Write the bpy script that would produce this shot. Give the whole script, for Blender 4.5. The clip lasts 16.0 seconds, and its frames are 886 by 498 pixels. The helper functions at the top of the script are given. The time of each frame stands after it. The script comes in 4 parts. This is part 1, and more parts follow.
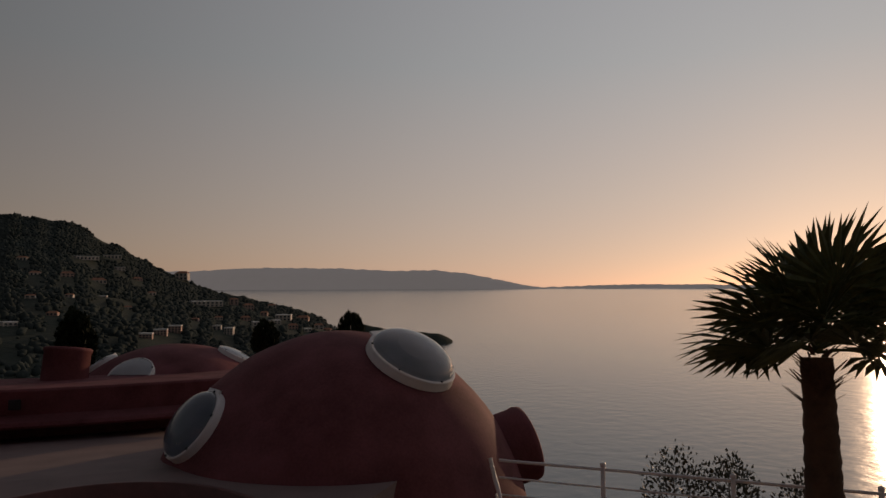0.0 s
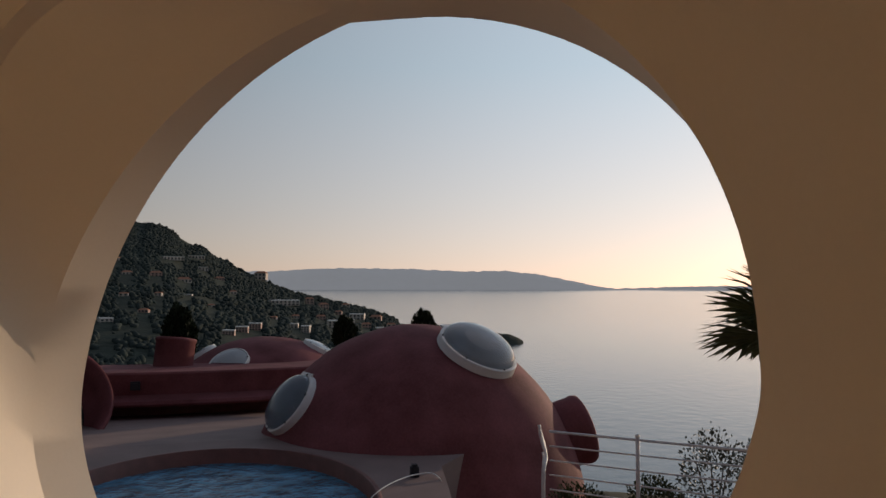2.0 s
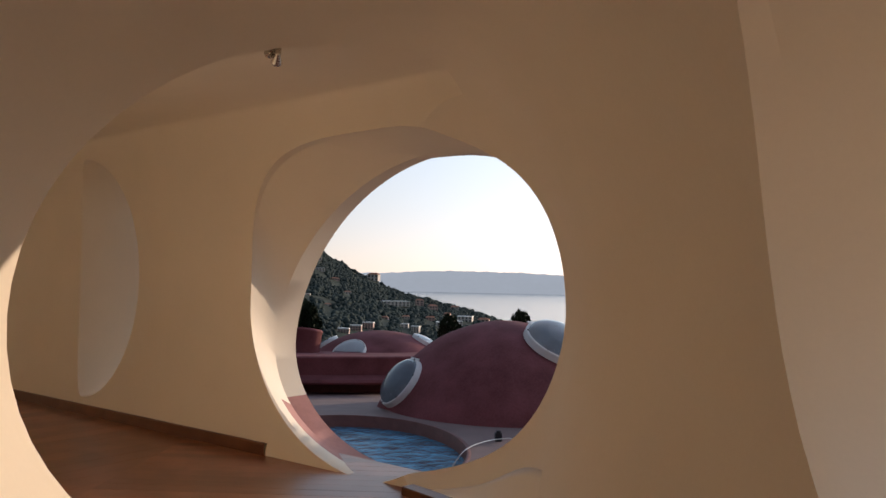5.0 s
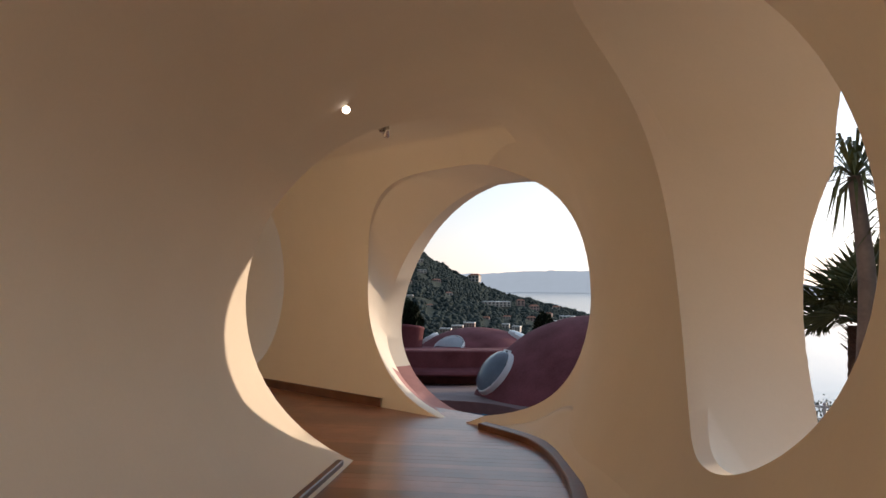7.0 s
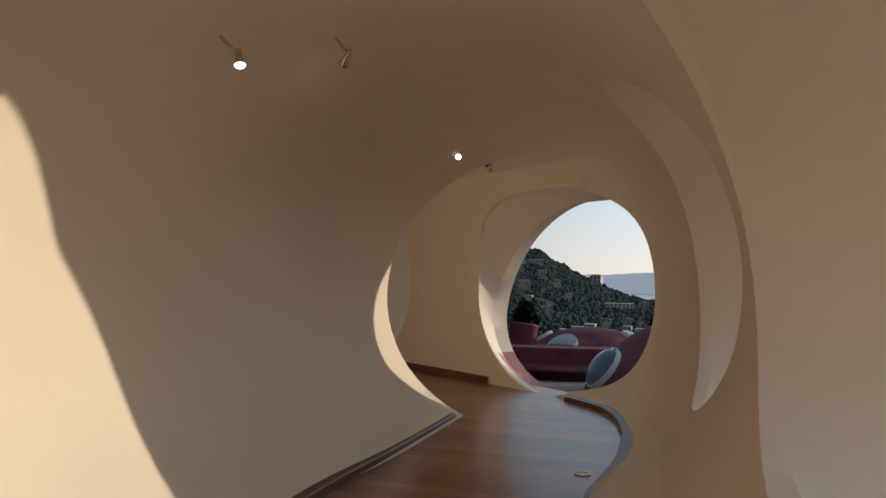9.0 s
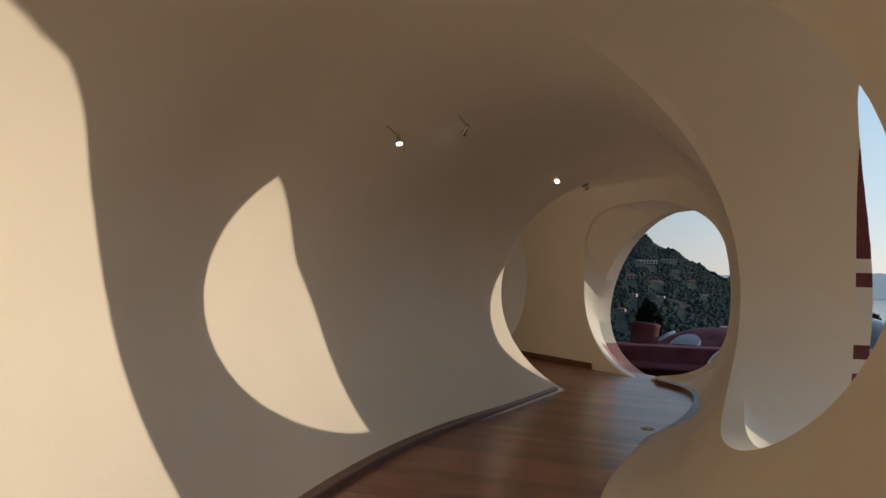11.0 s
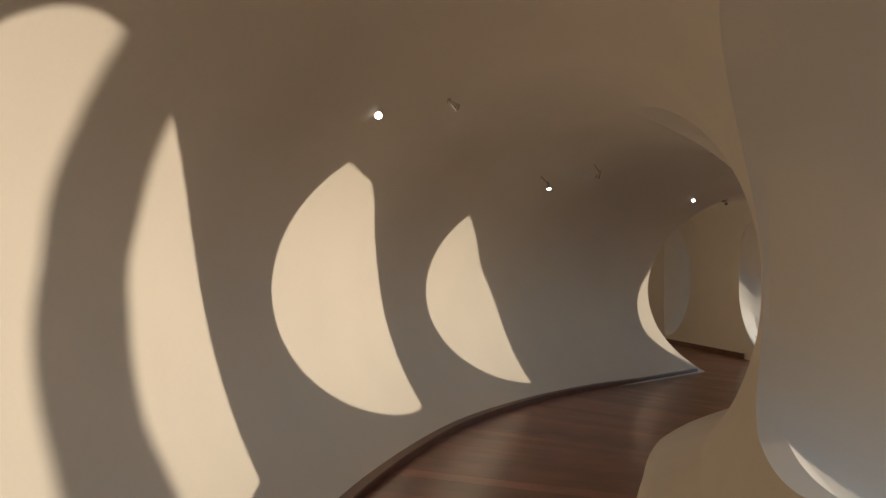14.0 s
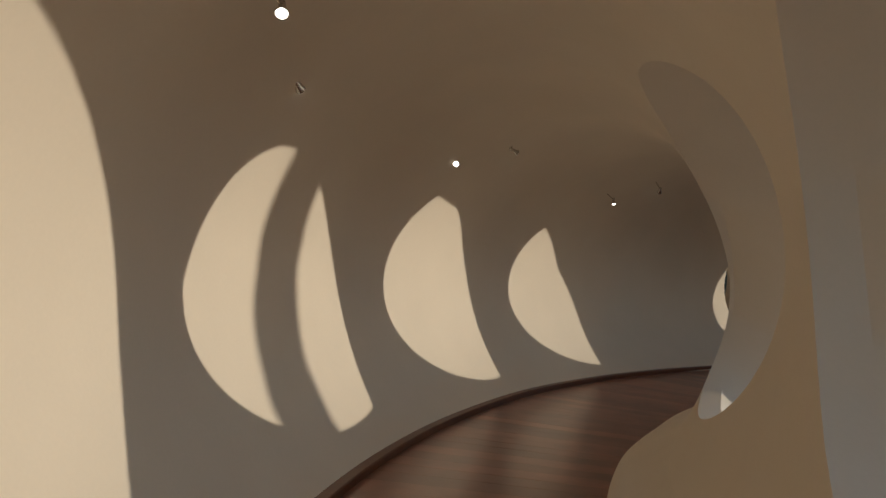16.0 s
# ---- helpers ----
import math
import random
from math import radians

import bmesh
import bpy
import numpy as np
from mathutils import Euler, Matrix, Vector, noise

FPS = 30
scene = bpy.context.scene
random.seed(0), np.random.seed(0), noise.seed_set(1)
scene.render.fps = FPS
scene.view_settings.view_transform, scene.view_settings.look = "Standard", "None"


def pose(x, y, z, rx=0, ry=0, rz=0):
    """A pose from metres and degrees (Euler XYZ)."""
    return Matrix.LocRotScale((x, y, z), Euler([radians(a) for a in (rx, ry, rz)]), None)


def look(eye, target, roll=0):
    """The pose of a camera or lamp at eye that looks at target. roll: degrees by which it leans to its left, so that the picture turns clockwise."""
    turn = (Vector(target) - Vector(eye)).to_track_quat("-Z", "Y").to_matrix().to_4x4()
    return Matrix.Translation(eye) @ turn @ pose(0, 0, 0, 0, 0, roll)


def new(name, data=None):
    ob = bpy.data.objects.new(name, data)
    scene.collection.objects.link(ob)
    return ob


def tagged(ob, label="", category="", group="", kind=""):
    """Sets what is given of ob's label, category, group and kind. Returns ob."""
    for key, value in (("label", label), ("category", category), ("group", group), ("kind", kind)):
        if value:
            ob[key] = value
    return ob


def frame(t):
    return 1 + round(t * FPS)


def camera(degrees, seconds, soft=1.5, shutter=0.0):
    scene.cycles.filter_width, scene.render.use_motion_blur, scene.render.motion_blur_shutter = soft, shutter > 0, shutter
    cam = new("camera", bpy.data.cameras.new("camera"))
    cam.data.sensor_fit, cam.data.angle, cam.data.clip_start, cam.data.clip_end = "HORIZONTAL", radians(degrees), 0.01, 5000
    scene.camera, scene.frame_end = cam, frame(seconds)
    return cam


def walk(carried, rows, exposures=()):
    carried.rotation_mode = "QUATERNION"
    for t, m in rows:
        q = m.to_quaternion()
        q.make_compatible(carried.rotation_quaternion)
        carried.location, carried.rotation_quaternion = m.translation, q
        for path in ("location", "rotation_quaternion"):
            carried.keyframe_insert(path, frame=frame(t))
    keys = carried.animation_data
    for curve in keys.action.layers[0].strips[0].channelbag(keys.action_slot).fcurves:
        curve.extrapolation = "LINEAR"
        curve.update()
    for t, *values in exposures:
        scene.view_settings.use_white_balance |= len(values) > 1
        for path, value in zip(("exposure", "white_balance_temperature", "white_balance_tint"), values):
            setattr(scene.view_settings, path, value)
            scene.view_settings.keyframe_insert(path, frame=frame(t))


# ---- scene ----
cam = camera(64.5, 16.0)
PATH = [
    (0, (0.1, 7.149, 1.718), (0.812, 9.015, 1.822), -0.2),
    (0.5, (-0.036, 6.588, 1.702), (0.624, 8.473, 1.808), -0.0),
    (1, (-0.18, 6.185, 1.695), (0.433, 8.085, 1.801), -0.1),
    (1.5, (-0.265, 5.655, 1.673), (0.3, 7.571, 1.779), -0.0),
    (2, (-0.415, 5.185, 1.663), (0.105, 7.113, 1.769), 0.1),
    (2.5, (-0.48, 4.61, 1.642), (-0.005, 6.554, 1.75), 0.1),
    (3, (-0.555, 4.049, 1.638), (-0.121, 5.999, 1.745), -0.1),
    (3.5, (-0.597, 3.455, 1.623), (-0.217, 5.415, 1.731), -0.0),
    (4, (-0.62, 2.895, 1.626), (-0.295, 4.865, 1.737), 0.8),
    (6.5, (-0.481, 0.081, 1.543), (-0.467, 2.078, 1.654), 0.4),
    (7, (-0.411, -0.446, 1.533), (-0.481, 1.55, 1.643), 0.5),
    (7.5, (-0.317, -0.988, 1.53), (-0.472, 1.003, 1.64), 0.6),
    (8, (-0.212, -1.468, 1.529), (-0.444, 0.516, 1.639), 0.7),
    (8.5, (-0.101, -1.982, 1.513), (-0.422, -0.011, 1.622), 1.0),
    (9, (0.031, -2.442, 1.521), (-0.378, -0.487, 1.626), 1.2),
    (11.5, (1.025, -4.803, 1.496), (0.19, -2.988, 1.593), 1.4),
    (12, (1.291, -5.2, 1.492), (0.376, -3.424, 1.587), 1.4),
    (12.5, (1.607, -5.614, 1.514), (0.607, -3.885, 1.599), 1.7),
    (13, (1.913, -5.983, 1.532), (0.835, -4.3, 1.614), 1.7),
    (13.5, (2.266, -6.379, 1.539), (1.103, -4.753, 1.615), 1.8),
    (14, (2.637, -6.735, 1.557), (1.393, -5.171, 1.629), 1.8),
    (14.5, (3.102, -7.07, 1.575), (1.78, -5.571, 1.64), 2.0),
    (15, (3.588, -7.354, 1.566), (2.195, -5.92, 1.633), 1.6),
    (15.5, (4.083, -7.651, 1.596), (2.626, -6.282, 1.655), 1.9),
    (16, (4.575, -7.911, 1.611), (3.057, -6.609, 1.667), 1.8),
]
walk(cam, [(t, look(eye, target, roll)) for t, eye, target, roll in PATH],
     exposures=[(0.0, -1.38, 9600, 33), (1.0, -1.18, 8600, 27), (2.0, -0.52, 7700, 23), (3.0, 0.05, 7200, 22), (4.2, 0.3, 7100, 22), (6.5, 0.58, 6950, 20), (7.5, 0.6, 6850, 18), (9.0, 0.16, 6550, 13), (11.5, -0.12, 6200, 10), (13.0, -0.18, 6120, 10), (15.0, -0.26, 6120, 10), (16.0, -0.5, 6120, 9)])

# ---- world and sun ----
SUN_AZ, SUN_EL = 53.4, 6.6
world = bpy.data.worlds.new("world")
scene.world = world
world.use_nodes = True
wn = world.node_tree
bg = wn.nodes["Background"]
sky = wn.nodes.new("ShaderNodeTexSky")
sky.sky_type = 'NISHITA'
sky.sun_disc = False
sky.sun_elevation = radians(SUN_EL)
sky.sun_rotation = radians(SUN_AZ)
sky.altitude = 50
sky.air_density, sky.dust_density, sky.ozone_density = 0.9, 0.28, 1.8
pale = wn.nodes.new("ShaderNodeHueSaturation")
pale.inputs["Saturation"].default_value = 0.88
wn.links.new(sky.outputs[0], pale.inputs["Color"])
# thin evening haze over the clear sky: pale rose low down, pale blue higher up
where = wn.nodes.new("ShaderNodeTexCoord")
height = wn.nodes.new("ShaderNodeSeparateXYZ")
wn.links.new(where.outputs["Generated"], height.inputs[0])
veil = wn.nodes.new("ShaderNodeValToRGB")
veil.color_ramp.elements[0].position, veil.color_ramp.elements[0].color = 0.0, (0.92, 0.83, 0.86, 1)
veil.color_ramp.elements[1].position, veil.color_ramp.elements[1].color = 0.12, (0.75, 0.84, 0.91, 1)
for at, tone in ((0.30, (0.54, 0.80, 0.98, 1)), (0.8, (0.50, 0.70, 1.0, 1))):
    veil.color_ramp.elements.new(at).color = tone
wn.links.new(height.outputs["Z"], veil.inputs[0])
hazy = wn.nodes.new("ShaderNodeMix")
hazy.data_type = 'RGBA'
hazy.inputs[0].default_value = 0.68
wn.links.new(pale.outputs[0], hazy.inputs[6])
lift = wn.nodes.new("ShaderNodeVectorMath")
lift.operation = 'SCALE'
toward = wn.nodes.new("ShaderNodeVectorMath")
toward.operation = 'DOT_PRODUCT'
toward.inputs[1].default_value = (math.sin(radians(SUN_AZ)), math.cos(radians(SUN_AZ)), math.sin(radians(SUN_EL)))
wn.links.new(where.outputs["Generated"], toward.inputs[0])
near_sun = wn.nodes.new("ShaderNodeMapRange")
near_sun.inputs[1].default_value = -1.0
wn.links.new(toward.outputs["Value"], near_sun.inputs[0])
falloff = wn.nodes.new("ShaderNodeMath")
falloff.operation = 'POWER'
falloff.inputs[1].default_value = 4.0
wn.links.new(near_sun.outputs[0], falloff.inputs[0])
glow = wn.nodes.new("ShaderNodeMath")
glow.operation = 'MULTIPLY_ADD'
glow.inputs[1].default_value, glow.inputs[2].default_value = 8.5, 1.2
wn.links.new(falloff.outputs[0], glow.inputs[0])
wn.links.new(glow.outputs[0], lift.inputs["Scale"])
wn.links.new(veil.outputs[0], lift.inputs[0])
wn.links.new(lift.outputs[0], hazy.inputs[7])
wn.links.new(hazy.outputs[2], bg.inputs[0])
bg.inputs[1].default_value = 0.17
sun_dir = Vector((math.sin(radians(SUN_AZ)) * math.cos(radians(SUN_EL)), math.cos(radians(SUN_AZ)) * math.cos(radians(SUN_EL)), math.sin(radians(SUN_EL))))
sun_data = bpy.data.lights.new("sun", 'SUN')
sun_data.energy, sun_data.angle, sun_data.color = 2.8, radians(0.5), (1.0, 0.86, 0.66)
sun = new("sun", sun_data)
sun.matrix_world = look(sun_dir * 50, (0, 0, 0))


# ---- materials ----
def mat(name, base, rough=0.7, metal=0.0, var=0.15, scale=2.0, fine=60.0, bump=0.2, spec=0.4, dist=0.01, tint=None, random=0.0):
    m = bpy.data.materials.new(name)
    m.use_nodes = True
    n, l = m.node_tree.nodes, m.node_tree.links
    p = n["Principled BSDF"]
    p.inputs["Roughness"].default_value = rough
    p.inputs["Metallic"].default_value = metal
    p.inputs["Specular IOR Level"].default_value = spec
    geo = n.new("ShaderNodeTexCoord")
    big = n.new("ShaderNodeTexNoise")
    big.inputs["Scale"].default_value = scale
    big.inputs["Detail"].default_value = 6
    small = n.new("ShaderNodeTexNoise")
    small.inputs["Scale"].default_value = fine
    small.inputs["Detail"].default_value = 4
    for t in (big, small):
        l.new(geo.outputs["Object"], t.inputs["Vector"])
    mix = n.new("ShaderNodeMix")
    mix.data_type = 'RGBA'
    a = [c * (1 - var) for c in base]
    b = [min(1, c * (1 + var)) for c in (tint or base)]
    mix.inputs[6].default_value = (*a, 1)
    mix.inputs[7].default_value = (*b, 1)
    add = n.new("ShaderNodeMath")
    add.operation = 'MULTIPLY_ADD'
    l.new(small.outputs["Fac"], add.inputs[0])
    add.inputs[1].default_value = 0.35
    l.new(big.outputs["Fac"], add.inputs[2])
    ramp = n.new("ShaderNodeMapRange")
    ramp.inputs[1].default_value, ramp.inputs[2].default_value = 0.4, 0.95
    l.new(add.outputs[0], ramp.inputs[0])
    l.new(ramp.outputs[0], mix.inputs[0])
    col = mix.outputs[2]
    if random:
        info = n.new("ShaderNodeObjectInfo")
        rng = n.new("ShaderNodeMapRange")
        rng.inputs[3].default_value, rng.inputs[4].default_value = 1 - random, 1 + random
        l.new(info.outputs["Random"], rng.inputs[0])
        mul = n.new("ShaderNodeVectorMath")
        mul.operation = 'SCALE'
        l.new(col, mul.inputs[0])
        l.new(rng.outputs[0], mul.inputs["Scale"])
        col = mul.outputs[0]
    l.new(col, p.inputs["Base Color"])
    if bump:
        bn = n.new("ShaderNodeBump")
        bn.inputs["Strength"].default_value = bump
        bn.inputs["Distance"].default_value = dist
        l.new(add.outputs[0], bn.inputs["Height"])
        l.new(bn.outputs[0], p.inputs["Normal"])
    return m


PLASTER = mat("plaster", (0.79, 0.695, 0.57), 0.85, var=0.035, scale=1.3, fine=45, bump=0.12, spec=0.2)
RED_RENDER = mat("red_render", (0.17, 0.050, 0.049), 0.8, var=0.34, scale=0.8, fine=18, bump=0.35, spec=0.14, tint=(0.205, 0.068, 0.074))
TERRACE = mat("terrace_stone", (0.21, 0.14, 0.128), 0.75, var=0.2, scale=0.9, fine=30)
FLOOR = mat("floor_wood", (0.25, 0.10, 0.058), 0.28, var=0.32, scale=3.0, fine=40, bump=0.10, spec=0.5, dist=0.005, random=0.28)
BASE = mat("base_wood", (0.145, 0.055, 0.026), 0.4, var=0.25, scale=4, fine=50)
HILL = mat("hill_green", (0.042, 0.052, 0.040), 0.95, var=0.3, scale=0.06, fine=0.5, bump=0.6, dist=2.0, spec=0.1)
WHITE_PAINT = mat("white_paint", (0.75, 0.73, 0.70), 0.4, var=0.06, scale=5)
DARK_RED = mat("dark_red_tile", (0.16, 0.06, 0.05), 0.5, var=0.25, scale=3, fine=30)
SEA = mat("sea", (0.06, 0.085, 0.105), 0.14, var=0.3, scale=0.006, fine=0.35, bump=0.35, dist=0.6, spec=0.5)
POOL = mat("pool_water", (0.045, 0.21, 0.33), 0.06, var=0.6, scale=1.6, fine=4.0, bump=1.0, dist=0.24, spec=0.5)
# air haze of the far land is painted in: grey-blue colour plus self-glow
PAINTED_HAZE = mat("painted_haze_rock", (0.22, 0.23, 0.26), 0.95, var=0.1, scale=0.002, fine=0.02, bump=0, spec=0.0)
PAINTED_HAZE.node_tree.nodes["Principled BSDF"].inputs["Emission Color"].default_value = (0.41, 0.50, 0.56, 1)
PAINTED_HAZE.node_tree.nodes["Principled BSDF"].inputs["Emission Strength"].default_value = 0.48
FAR_WALL = mat("house_wall", (0.68, 0.59, 0.52), 0.8, var=0.12, scale=0.2, fine=2, bump=0)


# ---- shapes ----
def part(name, bm, material, parent=None, label="", smooth=False):
    me = bpy.data.meshes.new(name)
    bm.normal_update()
    bm.to_mesh(me)
    bm.free()
    me.materials.append(material)
    if smooth:
        for f in me.polygons:
            f.use_smooth = True
    ob = new(name, me)
    if parent:
        ob.parent = parent
    if label:
        ob["label"] = label
    return ob


def cr(points, n):
    """A smooth curve through the points, n steps a span."""
    P = [Vector(p) for p in points]
    P = [P[0] * 2 - P[1]] + P + [P[-1] * 2 - P[-2]]
    out = []
    for i in range(1, len(P) - 2):
        a, b, c, d = P[i - 1:i + 3]
        for k in range(n):
            t = k / n
            out.append(0.5 * (2 * b + (c - a) * t + (2 * a - 5 * b + 4 * c - d) * t * t + (3 * b - a - 3 * c + d) * t ** 3))
    out.append(P[-2])
    return out


def frames_of(line):
    """Points with their right-hand normals and the length run."""
    out, s = [], 0
    for i, p in enumerate(line):
        d = (line[min(i + 1, len(line) - 1)] - line[max(i - 1, 0)]).normalized()
        if i:
            s += (p - line[i - 1]).length
        out.append((p, Vector((d.y, -d.x, 0)), s))
    return out


def tube_mesh(stations, grow, cz, seg=80, band_relief=None):
    """stations: (centre, right-hand normal, horizontal radius); grow is added to both radii; the height radius is fixed."""
    bm = bmesh.new()
    rings = []
    for p, nrm, rx in stations:
        rl, rr = rx if isinstance(rx, tuple) else (rx, rx)
        rings.append([bm.verts.new(p + nrm * (((rr if math.cos(a) > 0 else rl) + grow) * math.cos(a)) + Vector((0, 0, cz + (RZ + grow) * math.sin(a)))) for a in (2 * math.pi * k / seg for k in range(seg))])
    if band_relief:
        for (p, nrm, rx), ring, m in zip(stations, rings, band_relief):
            for k, v in enumerate(ring):
                a = 2 * math.pi * k / seg
                up = min(max((v.co.z - 0.5) / 1.3, 0.0), 1.0)
                side = min(max((0.75 - math.cos(a)) / 0.7, 0.0), 1.0)
                v.co = v.co.lerp(p + Vector((0, 0, cz)), 0.03 * m * up * up * (3 - 2 * up) * side)
    for a, b in zip(rings, rings[1:]):
        for k in range(seg):
            bm.faces.new((a[k], a[(k + 1) % seg], b[(k + 1) % seg], b[k]))
    bm.faces.new(rings[0][::-1])
    bm.faces.new(rings[-1])
    bmesh.ops.recalc_face_normals(bm, faces=bm.faces)
    return bm


def window_cutter(c, out, inner, outer, mids=(0.0, 0.38), bow=0.86, seg=96, fuller=1.0, tighter=1.0, middle=False, near_up=1.0, far_out=1.0, near_out=1.0):
    """A flaring oval plug. inner and outer: (u shift, centre height, near half width, half height, lean, far half width, upper half height if it differs) on the wall's two faces, which bow with the tube. The last numbers shape single quarters of the two ovals: under one fuller, over one tighter."""
    c, out = Vector(c), Vector(out).normalized()
    u = Vector((out.y, -out.x, 0))
    bm = bmesh.new()
    rings = []
    for step, (du, zc, a, b, lean, far, *rise), mid, rad in ((-1.0, inner, mids[0], RZ), (0.0, inner, mids[0], RZ), (0.0, outer, mids[1], RZ + WALL), (1.6, outer, mids[1], RZ + WALL)):
        ring = []
        for j in range(seg):
            t = 2 * math.pi * j / seg
            ct, st = math.cos(t), math.sin(t)
            if len(rings) > 1:
                power = (near_out if ct > 0 else far_out) if st > 0 else 1.0
            else:
                power = (near_up if ct > 0 else fuller) if st > 0 else tighter if ct > 0 else 1.0
            ct, st = math.copysign(abs(ct) ** power, ct), math.copysign(abs(st) ** power, st)
            z = zc + (rise[0] if rise and st > 0 else b) * st
            off = mid - bow * (rad - math.sqrt(max(0.3, rad * rad - (z - CZ) ** 2)))
            ring.append(bm.verts.new(c + out * (off + step) + u * (du + lean * (z - zc) + (a if ct > 0 else far) * ct) + Vector((0, 0, z))))
        rings.append(ring)
    if middle:
        rings.insert(2, [bm.verts.new(p.co.lerp(q.co, 0.5)) for p, q in zip(rings[1], rings[2])])
    for a, b in zip(rings, rings[1:]):
        for j in range(seg):
            bm.faces.new((a[j], a[(j + 1) % seg], b[(j + 1) % seg], b[j]))
    bm.faces.new(rings[0][::-1])
    bm.faces.new(rings[-1])
    bmesh.ops.recalc_face_normals(bm, faces=bm.faces)
    return bm


def temp(bm):
    me = bpy.data.meshes.new("tool")
    bm.to_mesh(me)
    bm.free()
    return new("tool", me)


def carve(base, ops):
    """Runs booleans on base in turn and gives back the finished mesh; the tools are taken away again."""
    for kind, tool in ops:
        md = base.modifiers.new("cut", 'BOOLEAN')
        md.operation, md.object, md.solver = kind, tool, 'EXACT'
    dg = bpy.context.evaluated_depsgraph_get()
    me = bpy.data.meshes.new_from_object(base.evaluated_get(dg))
    for ob in [base] + [t for _, t in ops]:
        old = ob.data
        bpy.data.objects.remove(ob)
        bpy.data.meshes.remove(old)
    bm = bmesh.new()
    bm.from_mesh(me)
    bpy.data.meshes.remove(me)
    for f in bm.faces:
        f.smooth = True
    for e in bm.edges:
        if len(e.link_faces) == 2:
            e.smooth = e.calc_face_angle(0) < radians(26)
    return bm



def box_bm(bm, c, s, rot=None):
    m = Matrix.Translation(c) @ (rot or Matrix.Identity(4)) @ Matrix.Diagonal((*s, 1))
    return bmesh.ops.create_cube(bm, size=1, matrix=m)["verts"]


def sweep(bm, pts, radius, seg=10, caps=True):
    """A round bar along the points; radius may be a number or one a point."""
    pts = [Vector(p) for p in pts]
    rs = radius if isinstance(radius, (list, tuple)) else [radius] * len(pts)
    rings = []
    up = Vector((0, 0, 1))
    for i, p in enumerate(pts):
        d = (pts[min(i + 1, len(pts) - 1)] - pts[max(i - 1, 0)]).normalized()
        x = d.cross(up if abs(d.z) < 0.95 else Vector((1, 0, 0))).normalized()
        y = x.cross(d)
        rings.append([bm.verts.new(p + (x * math.cos(a) + y * math.sin(a)) * rs[i]) for a in (2 * math.pi * k / seg for k in range(seg))])
    for a, b in zip(rings, rings[1:]):
        for k in range(seg):
            bm.faces.new((a[k], a[(k + 1) % seg], b[(k + 1) % seg], b[k]))
    if caps:
        bm.faces.new(rings[0][::-1])
        bm.faces.new(rings[-1])


def lathe(bm, profile, m, seg=40):
    """Turns (radius, height) pairs about the z of m."""
    rings = []
    for r, h in profile:
        if r < 1e-6:
            rings.append([bm.verts.new(m @ Vector((0, 0, h)))])
        else:
            rings.append([bm.verts.new(m @ Vector((r * math.cos(a), r * math.sin(a), h))) for a in (2 * math.pi * k / seg for k in range(seg))])
    for a, b in zip(rings, rings[1:]):
        for k in range(seg):
            q = [a[k % len(a)], a[(k + 1) % len(a)], b[(k + 1) % len(b)], b[k % len(b)]]
            q = list(dict.fromkeys(q))
            if len(q) > 2:
                bm.faces.new(q)
    bmesh.ops.recalc_face_normals(bm, faces=bm.faces)


def prism(bm, outline, z0, z1):
    lo = [bm.verts.new((x, y, z0)) for x, y in outline]
    hi = [bm.verts.new((x, y, z1)) for x, y in outline]
    n = len(lo)
    bm.faces.new(lo[::-1])
    bm.faces.new(hi)
    for i in range(n):
        bm.faces.new((lo[i], lo[(i + 1) % n], hi[(i + 1) % n], hi[i]))
    bmesh.ops.recalc_face_normals(bm, faces=bm.faces)


def thing(name, loc=(0, 0, 0), label="", category="", group="", kind=""):
    ob = new(name)
    ob.empty_display_size = 0.1
    ob.location = loc
    return tagged(ob, label, category, group, kind)


def axes_to(n, up=(0, 0, 1)):
    """A turn whose z points along n."""
    return Vector(n).to_track_quat('Z', 'Y').to_matrix().to_4x4()


# ---- the gallery: a round tube along a curved line, joined by a second one ----
CZ, RZ, WALL = 1.45, 1.85, 0.58
FLOOR_SHARE = 0.621
LEFT_BASE = [(8.9, -11.3, 0), (6.2, -10.15, 0), (3.9, -8.75, 0), (2.0, -7.1, 0), (0.42, -5.25, 0), (-0.6, -3.64, 0), (-1.28, -2.1, 0), (-1.7, -0.7, 0), (-1.88, 0.9, 0), (-1.84, 2.4, 0), (-1.66, 3.8, 0), (-1.53, 5.0, 0), (-1.42, 6.1, 0), (-1.35, 6.8, 0)]
base_line = frames_of(cr(LEFT_BASE, 8))


def width_at(y):
    """The tube's half width on its window side."""
    def ease(k):
        k = min(max(k, 0.0), 1.0)
        return k * k * (3 - 2 * k)
    return 1.61 - 0.57 * ease((y - 4.0) / 2.9) - 0.16 * ease((-0.5 - y) / 3.2) - 0.08 * ease((y - 2.2) / 1.6) * ease((6.9 - y) / 1.6)


def left_at(y):
    """The half width on the blind side, a little less towards the garden."""
    return 1.85 - 0.06 * min(max((y - 2.4) / 1.4, 0.0), 1.0)


main_st = [(p + n * 1.15, n, (left_at(p.y), width_at(p.y))) for p, n, s in base_line]
outer_st = [(p, n, (w[0], w[1] + 0.27 * min(max(5.0 - p.y, 0.0), 1.0) + 0.15 * min(max(-0.6 - p.y, 0.0), 1.0))) for p, n, w in main_st]

